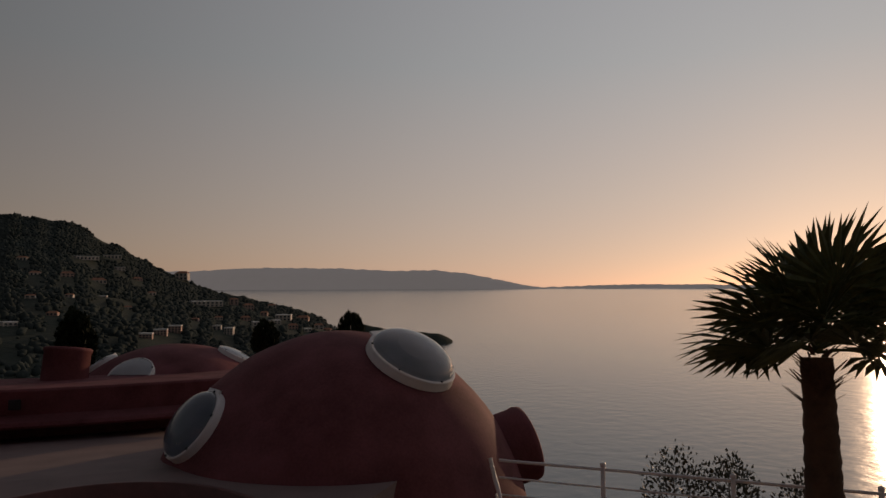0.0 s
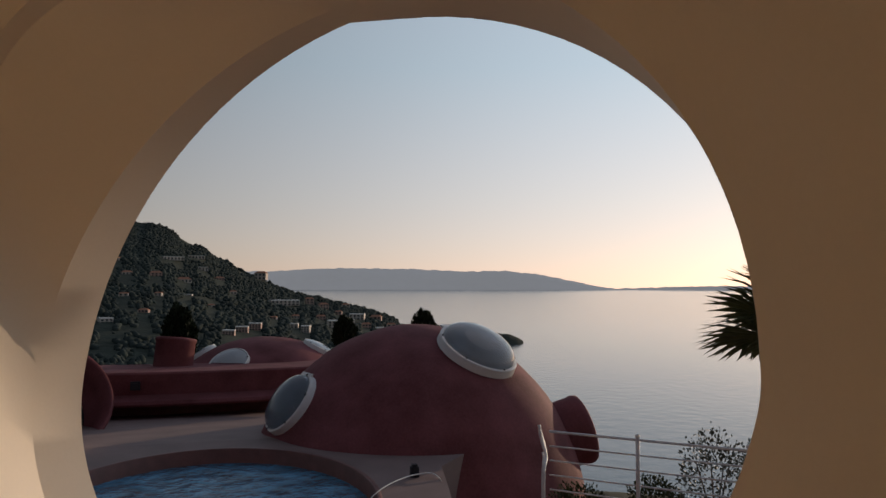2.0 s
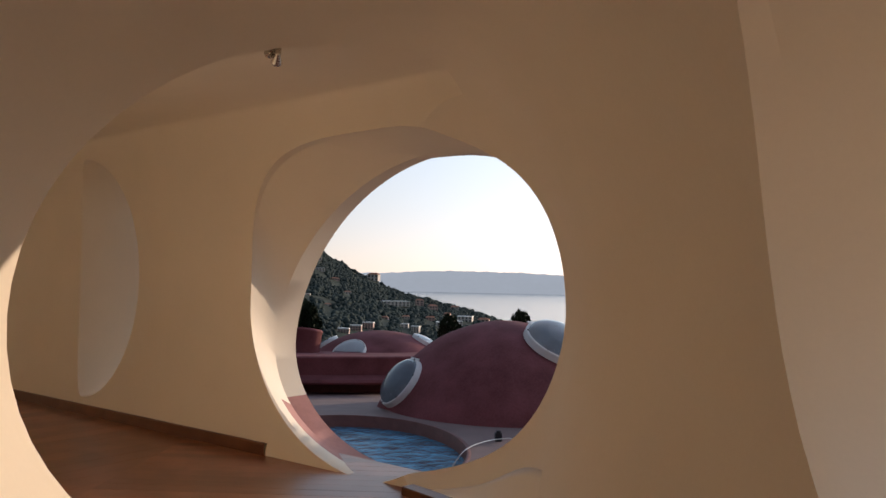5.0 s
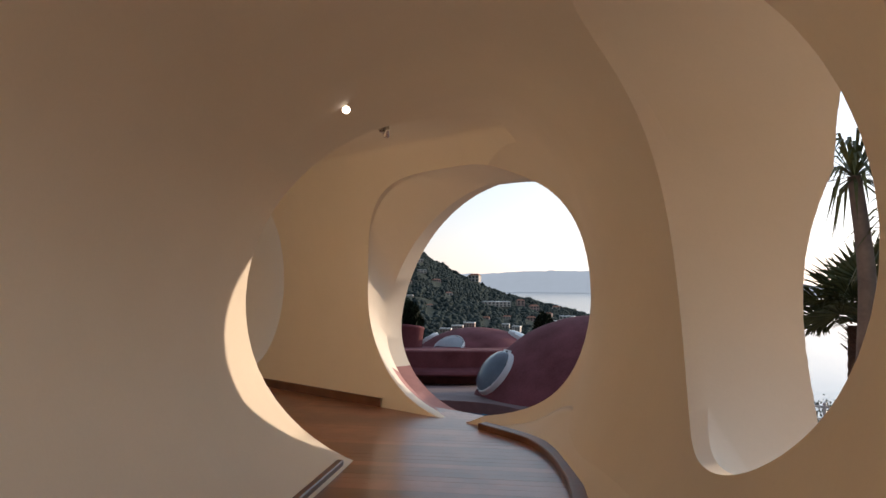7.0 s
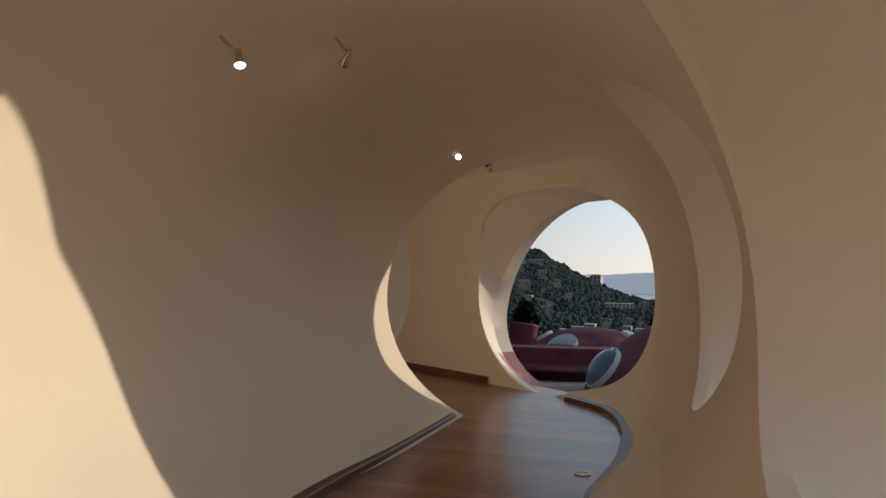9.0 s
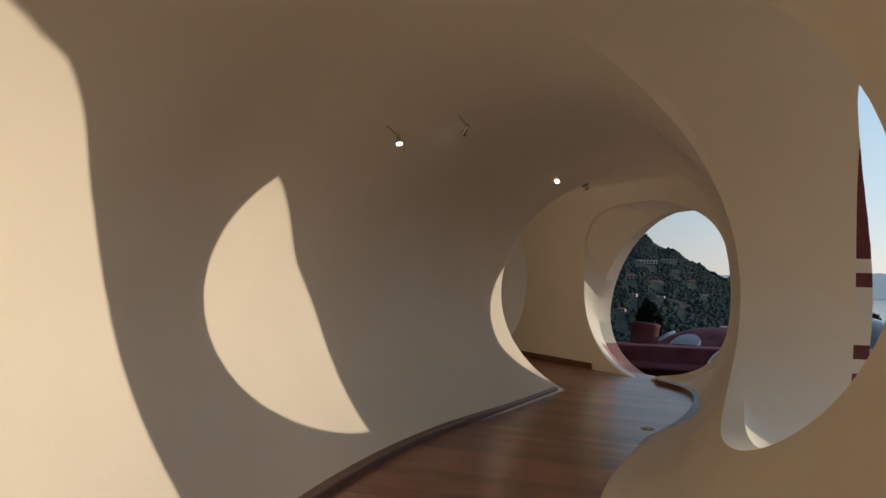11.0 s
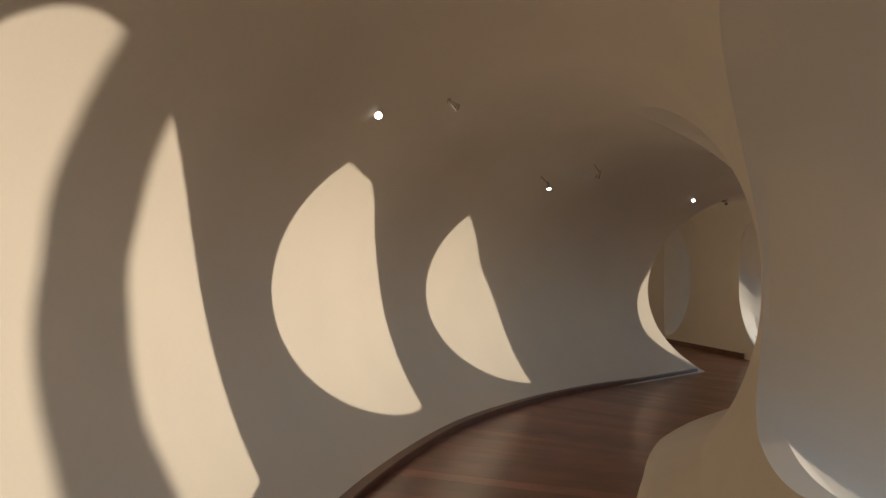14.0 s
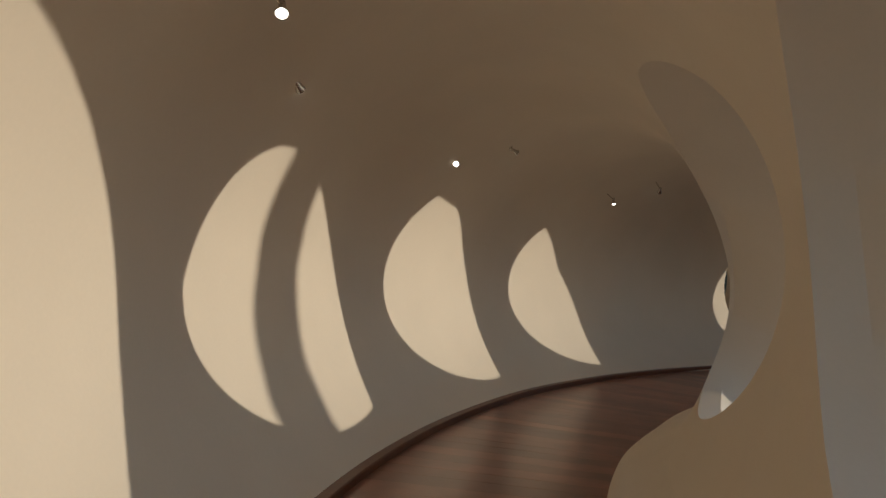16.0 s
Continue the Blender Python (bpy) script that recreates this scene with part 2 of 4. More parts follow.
# shallow relief added where bays meet, shaped to mimic bands of light overhead
PIERS = [(5.2, -6.6), (3.08, -4.36), (1.41, -1.6), (0.88, 1.70), (0.75, 5.0)]
pier_at = [min(range(len(main_st)), key=lambda i: abs((Vector((*q, 0)) - main_st[i][0]).dot(Vector((-main_st[i][1].y, main_st[i][1].x, 0)))) + (Vector((*q, 0)) - main_st[i][0]).length) for q in PIERS]
BAND_RELIEF = []
for i in range(len(main_st)):
    k = min(max(sum(1 for q in pier_at if q <= i) - 1, 0), len(pier_at) - 2)
    f = (i - pier_at[k]) / (pier_at[k + 1] - pier_at[k])
    BAND_RELIEF.append((0.5 + 0.5 * math.cos(2 * math.pi * f)) ** 1.6 if -0.5 < f < 1.5 else 0.0)
B_DIR, B_RIGHT, B_W = Vector((-0.7507, 0.6606, 0)), Vector((0.6606, 0.7507, 0)), (2.92, 0.34)
B_C = Vector((-2.035, 7.99, 0))
JOINT, JOINT_N = main_st[-1][0], main_st[-1][1]


def branch(a, b):
    return [(B_C + B_RIGHT * 0.6 + B_DIR * (a + (b - a) * i / 20), B_RIGHT, B_W) for i in range(21)]


def joint(grow):
    bm = bmesh.new()
    bmesh.ops.create_uvsphere(bm, u_segments=80, v_segments=40, radius=1)
    for v in bm.verts:
        along = Vector((-JOINT_N.y, JOINT_N.x, 0))
        v.co = JOINT + JOINT_N * (v.co.x * ((1.041 if v.co.x > 0 else 1.851) + grow)) + along * (v.co.y * (1.25 + grow)) + Vector((0, 0, CZ + v.co.z * (RZ + 0.001 + grow)))
    return bm


shell = temp(tube_mesh(outer_st, WALL, CZ))
slab = bmesh.new()
box_bm(slab, Vector((-0.25, 7.55, 1.5)) + Vector((0.683, 0.731, 0)) * 0.21, (4.6, 0.78, 4.3), Matrix.Rotation(math.atan2(-0.683, 0.731) - radians(4), 4, 'Z'))
ops = [('UNION', temp(tube_mesh(branch(-2.0, 10), WALL, CZ))), ('UNION', temp(slab)), ('UNION', temp(joint(WALL))),
       ('DIFFERENCE', temp(tube_mesh(main_st[2:], 0, CZ, 80, BAND_RELIEF[2:]))), ('DIFFERENCE', temp(tube_mesh(branch(-2.2, 9.7), 0, CZ))), ('DIFFERENCE', temp(joint(0)))]
WINDOWS = [
    ((1.05, 3.1, 0), (0.99, -0.13, 0), (-0.07, 1.86, 1.43, 1.24, 0.11, 1.22), (1.22, 1.31, 0.25, 1.55, 0.0, 2.36), (0.0, 0.80), 1.0, 0.97, 1.0, 1.0),
    ((1.11, 0.21, 0), (0.987, 0.16, 0), (-0.04, 1.91, 1.87, 1.31, 0.02, 1.29), (1.19, 1.34, 0.62, 1.50, 0.0, 2.19), (0.0, 0.67), 0.97, 0.97, 1.05, 0.88),
    ((2.2, -2.7, 0), (0.85, 0.52, 0), (0.43, 1.68, 1.50, 1.09, 0.28, 1.71, 1.30), (1.06, 1.27, 0.88, 1.54, -0.02, 1.67), (-0.12, 0.84), 0.97, 1.0, 1.07, 0.79),
    ((4.3, -5.2, 0), (0.70, 0.71, 0), (0.35, 1.80, 1.50, 1.25, 0.1, 1.43, 1.20), (1.16, 1.6, 0.7, 1.54, -0.04, 1.77, 1.38), (-0.1, 0.72), 1.0, 0.88, 1.0, 1.0),
    # unseen last bay, its opening added to carry the light on
    ((7.0, -7.3, 0), (0.55, 0.83, 0), (0.10, 1.82, 1.40, 1.20, 0.2, 1.3, 1.05), (0.60, 1.30, 0.8, 1.5, 0.0, 1.5, 1.28), (-0.1, 0.3), 1.0, 1.0, 1.0, 1.0),
]
N0 = Vector((0.683, 0.731, 0)).normalized()
ops.append(('DIFFERENCE', temp(window_cutter((-0.435, 7.755, 0), N0, (0.0, 1.47, 1.63, 1.49, 0.01, 1.80), (0.0, 1.12, 1.66, 1.22, 0.18, 1.92, 1.71), (0.0, 0.45), 0.0, 96, 0.52, 1.45, True, near_out=1.1))))
ops.append(('DIFFERENCE', temp(window_cutter(B_C + B_DIR * 3.92 + B_RIGHT * 0.94, B_RIGHT, (0.5, 1.65, 1.0, 1.47, 0.0, 0.35), (0.72, 1.6, 0.73, 1.3, 0.0, 0.05), (-0.05, 0.6), 0.2))))
# unseen opening added further along, to let daylight into the branch
ops.append(('DIFFERENCE', temp(window_cutter(B_C + B_DIR * 7.7 + B_RIGHT * 0.94, B_RIGHT, (0.0, 1.65, 1.4, 1.42, 0.0, 1.4), (0.2, 1.5, 1.1, 1.3, 0.0, 1.2), (-0.05, 0.6), 0.2))))
for c, out, a, b, mids, near_up, far_out, tighter, near_out in WINDOWS:
    ops.append(('DIFFERENCE', temp(window_cutter(c, out, a, b, mids, near_up=near_up, far_out=far_out, tighter=tighter, near_out=near_out))))
bm = carve(shell, ops)
gallery = tagged(part("wall_gallery", bm, PLASTER), "smooth warm cream plaster tunnel wall with large round openings", "wall", kind="structure")
gallery.data.materials.append(RED_RENDER)
# pink render of the sill, lightened for the sun and sky on it
gallery.data.materials.append(mat("lit_pink_sill", (0.40, 0.19, 0.165), 0.7, var=0.2, scale=2.0, fine=25, bump=0.25, spec=0.25))


def out_of_shell(q):
    """1 on the gallery's outer face, less inside it."""
    best = 9.0
    for p, n, w in outer_st[::2] + branch(-2, 10):
        d = q - p
        if abs(d.dot(Vector((-n.y, n.x, 0)))) < 0.7:
            rl, rr = w if isinstance(w, tuple) else (w, w)
            r = d.dot(n)
            best = min(best, math.hypot(r / ((rr if r > 0 else rl) + WALL), (q.z - CZ) / (RZ + WALL)))
    d = q - JOINT
    r = d.dot(JOINT_N)
    flat = math.hypot(r / ((1.04 if r > 0 else 1.85) + WALL), d.dot(Vector((-JOINT_N.y, JOINT_N.x, 0))) / (1.25 + WALL))
    return min(best, math.hypot(flat, (q.z - CZ) / (RZ + WALL)))


SILL_AT, SILL_U = Vector((-0.435, 7.755, 0)), Vector((N0.y, -N0.x, 0))
for f in gallery.data.polygons:
    d = f.center - SILL_AT
    deep, side = d.dot(N0), d.dot(SILL_U)
    if -0.5 < deep < 1.0 and abs(side) < 2.2 and abs(f.normal.dot(N0)) < 0.6:
        f.material_index = 2 if f.center.z < 0.42 and deep > 0.2 else 0
    elif (f.normal.dot(N0) > 0.97 and deep > 0.40) or out_of_shell(f.center) > 0.985:
        f.material_index = 1

# skirting boards
def skirting(line, side, full, name, fade=None):
    """fade: the y below which the board runs out into the wall's foot."""
    bm = bmesh.new()
    rows = []
    for p, n in line:
        n = n * side
        h = full if fade is None else full * min(max((p.y - fade) / 1.6, 0.1), 1.0)
        rows.append([bm.verts.new(p + n * x + Vector((0, 0, z))) for x, z in ((0.06, -0.01), (-0.018, -0.01), (-0.018, h - 0.010), (-0.010, h), (0.10, h))])
    for a, b in zip(rows, rows[1:]):
        for k in range(4):
            bm.faces.new((a[k], a[k + 1], b[k + 1], b[k]))
    bmesh.ops.recalc_face_normals(bm, faces=bm.faces)
    return tagged(part(name, bm, BASE), "dark brown wooden skirting board along the wall", "baseboard", kind="structure")


skirting([(p, n) for p, n, s in base_line if p.y < 5.7], -1, 0.065, "baseboard_1")


def foot_out(y):
    """How far the wall's foot spreads over the floor on the window side."""
    return 0.24 + 0.09 * min(max((y + 1.5) / 1.5, 0.0), 1.0) - 0.31 * min(max((y - 3.2) / 2.2, 0.0), 1.0)


foot = [(p + n * (FLOOR_SHARE * w[1] - foot_out(p.y)), p + n * (0.80 * w[1] + 0.03) + Vector((0, 0, 0.33)), n) for p, n, w in main_st if p.y < 5.2]
tail = cr([foot[-1][0], (0.37, 5.76, 0), (0.30, 6.25, 0), (0.18, 6.63, 0), (-0.04, 6.98, 0), (-0.27, 7.30, 0)], 5)
crest = cr([foot[-1][1], (0.66, 5.85, 0.36), (0.66, 6.35, 0.38), (0.56, 6.76, 0.34), (0.28, 7.08, 0.13), (-0.16, 7.36, 0.01)], 5)
for i in range(1, len(tail)):
    d = (tail[min(i + 1, len(tail) - 1)] - tail[i - 1]).normalized()
    foot.append((tail[i], crest[i], Vector((d.y, -d.x, 0))))
bm = bmesh.new()
rows = []
for p, q, n in foot:
    bend = q - n * (0.17 * min(1.0, q.z / 0.33))
    bend.z = 0.34 * q.z
    rows.append([bm.verts.new(p * (1 - k) ** 2 + bend * (2 * k * (1 - k)) + q * k * k) for k in (i / 8 for i in range(9))] + [bm.verts.new((q.x, q.y, -0.02)), bm.verts.new((p.x, p.y, -0.02))])
for a, b in zip(rows, rows[1:]):
    for k in range(11):
        bm.faces.new((a[k], a[(k + 1) % 11], b[(k + 1) % 11], b[k]))
bm.faces.new(rows[0])
bm.faces.new(rows[-1][::-1])
bmesh.ops.recalc_face_normals(bm, faces=bm.faces)
wall_foot = part("wall_foot", bm, PLASTER, smooth=True)
tagged(wall_foot, "cream plaster foot spreading from the window wall to the boards", "wall", kind="structure")
skirting([(p, n) for p, q, n in foot if p.y > 2.6], 1, 0.065, "baseboard_2", 3.3)
skirting([(B_C + B_DIR * (0.0 + 0.4 * i) + B_RIGHT * 0.81, B_RIGHT) for i in range(24)], 1, 0.11, "baseboard_3")

# ---- floor: a screed with boards laid across ----
def sill_cut(bm, off):
    geom = bm.verts[:] + bm.edges[:] + bm.faces[:]
    cut = bmesh.ops.bisect_plane(bm, geom=geom, plane_co=Vector((-1.5, 8.75, 0)) + N0 * off, plane_no=N0, clear_outer=True)
    edges = [e for e in cut["geom_cut"] if isinstance(e, bmesh.types.BMEdge)]
    if edges:
        bmesh.ops.holes_fill(bm, edges=edges)


floor = thing("floor", (0, 0, 0), "polished red-brown wooden boards laid across the curved gallery", "floor", kind="structure")
bm = bmesh.new()
for a, b in zip(main_st, main_st[1:]):
    q = [a[0] - a[1] * 1.25, b[0] - b[1] * 1.25, b[0] + b[1] * 1.15, a[0] + a[1] * 1.15]
    bm.faces.new([bm.verts.new(p + Vector((0, 0, -0.03))) for p in q][::-1])
prism(bm, [(-1.6, 5.9), (1.9, 5.2), (1.0, 7.4), (-0.9, 9.3), (-8.4, 15.9), (-10.6, 13.4)], -0.25, -0.03)
sill_cut(bm, 0.46)
part("screed", bm, mat("screed", (0.05, 0.03, 0.02), 0.9), floor)



def boards(line, half, pitch, z):
    """Boards across the line, each a mesh of its own, cut at the sill of the garden opening."""
    run = 0.0
    for (p, n, w), (q, m, v) in zip(line, line[1:]):
        seg = (q - p).length
        cuts = max(1, round(seg / pitch))
        for i in range(cuts):
            a, c = i / cuts, (i + 1) / cuts
            g = (0.0008 + 0.0022 * ((run := run + 1) % 5 == 0)) / seg
            P, Q = p.lerp(q, a + g), p.lerp(q, c - g)
            N, M = n.lerp(m, a).normalized(), n.lerp(m, c).normalized()
            W, V = half(p.lerp(q, a)), half(p.lerp(q, c))
            bm = bmesh.new()
            lo = [bm.verts.new(x + Vector((0, 0, -0.03))) for x in (P - N * W[0], Q - M * V[0], Q + M * V[1], P + N * W[1])]
            hi = [bm.verts.new(x.co + Vector((0, 0, 0.03 + z))) for x in lo]
            bm.faces.new(lo)
            bm.faces.new(hi[::-1])
            for k in range(4):
                bm.faces.new((lo[k], hi[k], hi[(k + 1) % 4], lo[(k + 1) % 4]))
            bmesh.ops.recalc_face_normals(bm, faces=bm.faces)
            sill_cut(bm, 0.42)
            if len(bm.faces) > 4:
                part("board", bm, FLOOR, floor)
            else:
                bm.free()


# ---- outside: ground, hill, sea ----
def ridge(az):
    """Elevation in degrees of the skyline, by compass angle from the y axis."""
    pts = ((-180, 4), (-60, 7.0), (-30, 6.4), (-19, 5.6), (-12, 5.25), (-9, 5.1), (-6.9, 4.7), (-5, 3.7), (-3.3, 2.75), (-1.5, 1.7), (0.5, 0.8), (2, 0.2), (3.5, -0.35), (6, -0.95), (8.5, -1.5), (10.3, -2.1), (12.2, -3.0), (14, -4.6), (180, -9))
    for (a, x), (b, y) in zip(pts, pts[1:]):
        if a <= az <= b:
            return x + (y - x) * (az - a) / (b - a)
    return -9


def ridge_r(az):
    return 620 - 11 * max(-20, min(az, 14))


def ground_z(az, r):
    rr = ridge_r(az)
    e = ridge(az) + 0.25 * noise.noise(Vector((az * 0.9, 3.1, 0)))
    zr = 1.6 + rr * math.tan(radians(e)) - 3.0
    if az > 15:
        k = min(max((r - 26) / 40, 0), 1)
        return -5.6 - 20 * k
    soft = min(max((15 - az) / 3, 0), 1)
    near = -5.6 - 8.5 * min(max((r - 44) / 60, 0), 1)
    if r < 100:
        z = near
    elif r < rr:
        k = (r - 100) / (rr - 100)
        z = -14.1 + (zr + 14.1) * (0.55 * k + 0.45 * k * k)
        z += 2.5 * k * noise.noise(Vector((r * math.sin(radians(az)) * 0.02, r * math.cos(radians(az)) * 0.02, 1)))
    else:
        z = zr - (r - rr) * 0.12
    k = min(max((r - 26) / 40, 0), 1)
    return z * soft + (1 - soft) * (-5.6 - 20 * k)


def polar(az, r, z=0.0):
    return Vector((math.sin(radians(az)) * r, 5 + math.cos(radians(az)) * r, z))


bm = bmesh.new()
azs = [-180 + 6 * i for i in range(20)] + [-60 + 1.0 * i for i in range(79)] + [20 + 8 * i for i in range(20)]
radii = [0.5, 15, 26, 34, 44, 60, 80, 100] + [100 + 30 * i for i in range(1, 30)]
grid = [[bm.verts.new(polar(a, r, ground_z(a, r))) for r in radii] for a in azs]
for a, b in zip(grid, grid[1:] + grid[:1]):
    for k in range(len(radii) - 1):
        bm.faces.new((a[k], a[k + 1], b[k + 1], b[k]))
bmesh.ops.remove_doubles(bm, verts=bm.verts, dist=0.001)
bmesh.ops.recalc_face_normals(bm, faces=bm.faces)
tagged(part("ground", bm, HILL, smooth=True), "dark wooded hillside falling to the shore", "hillside", kind="structure")

bm = bmesh.new()
bmesh.ops.create_circle(bm, cap_ends=True, segments=160, radius=4960)
sea = tagged(part("water", bm, SEA), "calm blue-grey sea under a low sun", "sea", kind="structure")
sea.location = (0, 5, -22)


def strip(name, prof, r, depth, material, label):
    """A far ridge along the horizon with a sloping front."""
    bm = bmesh.new()
    rows = []
    for a, e in prof:
        top = 1.6 + r * math.tan(radians(e))
        rows.append([bm.verts.new(polar(a, r - depth, -22.5)), bm.verts.new(polar(a, r - depth * 0.4, -22 + (top + 22) * 0.55)), bm.verts.new(polar(a, r, top)), bm.verts.new(polar(a, r + depth, -22.5))])
    for a, b in zip(rows, rows[1:]):
        for k in range(3):
            bm.faces.new((a[k], a[k + 1], b[k + 1], b[k]))
    bmesh.ops.recalc_face_normals(bm, faces=bm.faces)
    tagged(part(name, bm, material, smooth=True), label, "far coast", kind="structure")


def coast(a0, a1, base, table):
    out, a = [], a0
    while a <= a1 + 1e-6:
        e = base
        for (p, x), (q, y) in zip(table, table[1:]):
            if p <= a <= q:
                e = x + (y - x) * (a - p) / (q - p)
        out.append((a, e + 0.07 * noise.noise(Vector((a * 1.7, 0, 0))) + 0.035 * noise.noise(Vector((a * 6, 5, 0)))))
        a += 0.2
    return out


# far ridges, all in the painted haze colour
strip("backdrop_coast", coast(-14, 29.4, -0.3, ((-14, 1.3), (1.4, 1.15), (4, 1.35), (7, 1.45), (12.5, 1.4), (17, 1.2), (20, 1.27), (22.7, 1.0), (25, 0.55), (27.5, 0.02), (29.4, -0.24))), 4600, 250, PAINTED_HAZE, "hazy blue-grey mountains across the bay")
strip("backdrop_island", coast(36.5, 44, -0.3, ((36.5, -0.27), (38.5, -0.12), (40, 0.06), (42, 0.03), (44, -0.28))), 4400, 120, PAINTED_HAZE, "low hazy island on the horizon")
strip("backdrop_far_coast", coast(28, 60, -0.2, ((28, -0.2), (33, -0.02), (36, 0.06), (42, 0.0), (60, -0.2))), 4850, 60, PAINTED_HAZE, "thin far coast line on the horizon")
strip("headland", coast(13.5, 21.6, -6, ((13.5, -2.9), (17, -3.6), (19.5, -3.75), (20.6, -3.9), (21.6, -4.35))), 300, 12, HILL, "dark rocky headland low over the water")


# ---- floor boards ----
board_line = []
for p, n, s in frames_of(cr(LEFT_BASE[:-1] + [(-1.30, 7.2, 0), (-1.12, 8.4, 0), (-1.0, 9.3, 0)], 8)):
    board_line.append((p + n * 1.0, n, 0))
boards(board_line, lambda p: (1.12 if p.y < 5.7 else 2.4, 1.25 if p.y < 5 else 1.9), 0.24, 0.0)
boards([(B_C + B_DIR * (-0.2 + 0.5 * i), B_RIGHT, 0) for i in range(19)], lambda p: (1.25, 0.95), 0.24, -0.004)

# ---- terrace with pool ----
DECK = -2.1
bm = bmesh.new()
prism(bm, [(-18, 23.3), (0.4, 23.3), (4.3, 20.62), (3.45, 19.6), (3.2, 18.2), (2.9, 16.6), (2.9, 15.4), (4.7, 15.9), (5.0, 16.45), (12.4, 9.75), (22, 1), (22, -16), (-18, -16)], -6.2, DECK)
deck = temp(bm)
bm = bmesh.new()
prism(bm, [(-1.25 + 3.08 * math.cos(a), 18.4 + 3.98 * math.sin(a)) for a in (2 * math.pi * k / 72 for k in range(72))], -4.2, 0)
pool_hole = temp(bm)
bm = carve(deck, [('DIFFERENCE', pool_hole)])
tagged(part("terrace", bm, TERRACE), "dusty pink stone terrace round the pool", "terrace", kind="structure")
bm = bmesh.new()
prism(bm, [(-18, 23.3), (3.2, 23.3), (3.2, 33.5), (-18, 33.5)], -6.0, DECK)
for v in bm.verts:
    if v.co.z > -3:
        v.co.z -= 0.089 * (v.co.y - 23.3)
tagged(part("pavement_apron", bm, TERRACE), "dusty pink stone apron sloping down to the parapet", "terrace", kind="structure")
bm = bmesh.new()
prism(bm, [(-1.25 + 3.07 * math.cos(a), 18.4 + 3.97 * math.sin(a)) for a in (2 * math.pi * k / 72 for k in range(72))], -4.15, -2.42)
bmesh.ops.subdivide_edges(bm, edges=[e for e in bm.edges if abs(e.verts[0].co.z - e.verts[1].co.z) < 0.01], cuts=1)
pool = thing("pool", (0, 0, 0), "oval pool with rippling deep blue water and dark red rim", "pool")
part("surface", bm, POOL, pool, "rippling deep blue water")
bm = bmesh.new()
n = 72
ring = [[bm.verts.new((-1.25 + (3.06 + o) * math.cos(a), 18.4 + (3.96 + o) * math.sin(a), z)) for a in (2 * math.pi * k / n for k in range(n))] for o, z in ((0.0, -3.4), (0.0, DECK + 0.005), (0.02, DECK + 0.015), (0.09, DECK + 0.015), (0.11, DECK - 0.02))]
for a, b in zip(ring, ring[1:]):
    for k in range(n):
        bm.faces.new((a[k], a[(k + 1) % n], b[(k + 1) % n], b[k]))
bmesh.ops.recalc_face_normals(bm, faces=bm.faces)
part("rim", bm, DARK_RED, pool, "dark red tiled rim", smooth=True)


# ---- bubble domes ----
def glass(name, tint=(0.9, 0.95, 1.0), rough=0.03):
    m = bpy.data.materials.new(name)
    m.use_nodes = True
    p = m.node_tree.nodes["Principled BSDF"]
    p.inputs["Base Color"].default_value = (*tint, 1)
    p.inputs["Roughness"].default_value = rough
    p.inputs["Transmission Weight"].default_value = 1.0
    p.inputs["IOR"].default_value = 1.45
    return m


GLASS = glass("acrylic")
STEEL = mat("brushed_steel", (0.55, 0.55, 0.56), 0.3, metal=1.0, var=0.08, scale=8)
# grey-blue stands for the dim opening and the sky mirrored in the bubble
WELL_SHADE = mat("well_shade", (0.17, 0.19, 0.22), 0.5, var=0.2)
DARK = mat("dark_parts_and_shade", (0.02, 0.02, 0.025), 0.6, var=0.2)
FOLIAGE = mat("foliage", (0.035, 0.05, 0.022), 0.8, var=0.4, scale=3, fine=20, bump=0, spec=0.2, tint=(0.06, 0.075, 0.03))
DENSE = mat("dense_foliage", (0.018, 0.026, 0.013), 0.8, var=0.4, scale=3, fine=20, bump=0, spec=0.15)
PALM_LEAF = mat("palm_leaf", (0.05, 0.075, 0.028), 0.55, var=0.3, scale=4, fine=30, bump=0, spec=0.35, tint=(0.10, 0.11, 0.04))
DRY_LEAF = mat("dry_leaf", (0.22, 0.16, 0.08), 0.8, var=0.3, scale=4, fine=30, bump=0)
BARK = mat("palm_bark", (0.11, 0.065, 0.04), 0.9, var=0.35, scale=5, fine=30, bump=0.8, dist=0.03)
GREY_BARK = mat("grey_bark", (0.16, 0.13, 0.11), 0.9, var=0.3, scale=4, fine=25, bump=0.7, dist=0.02)


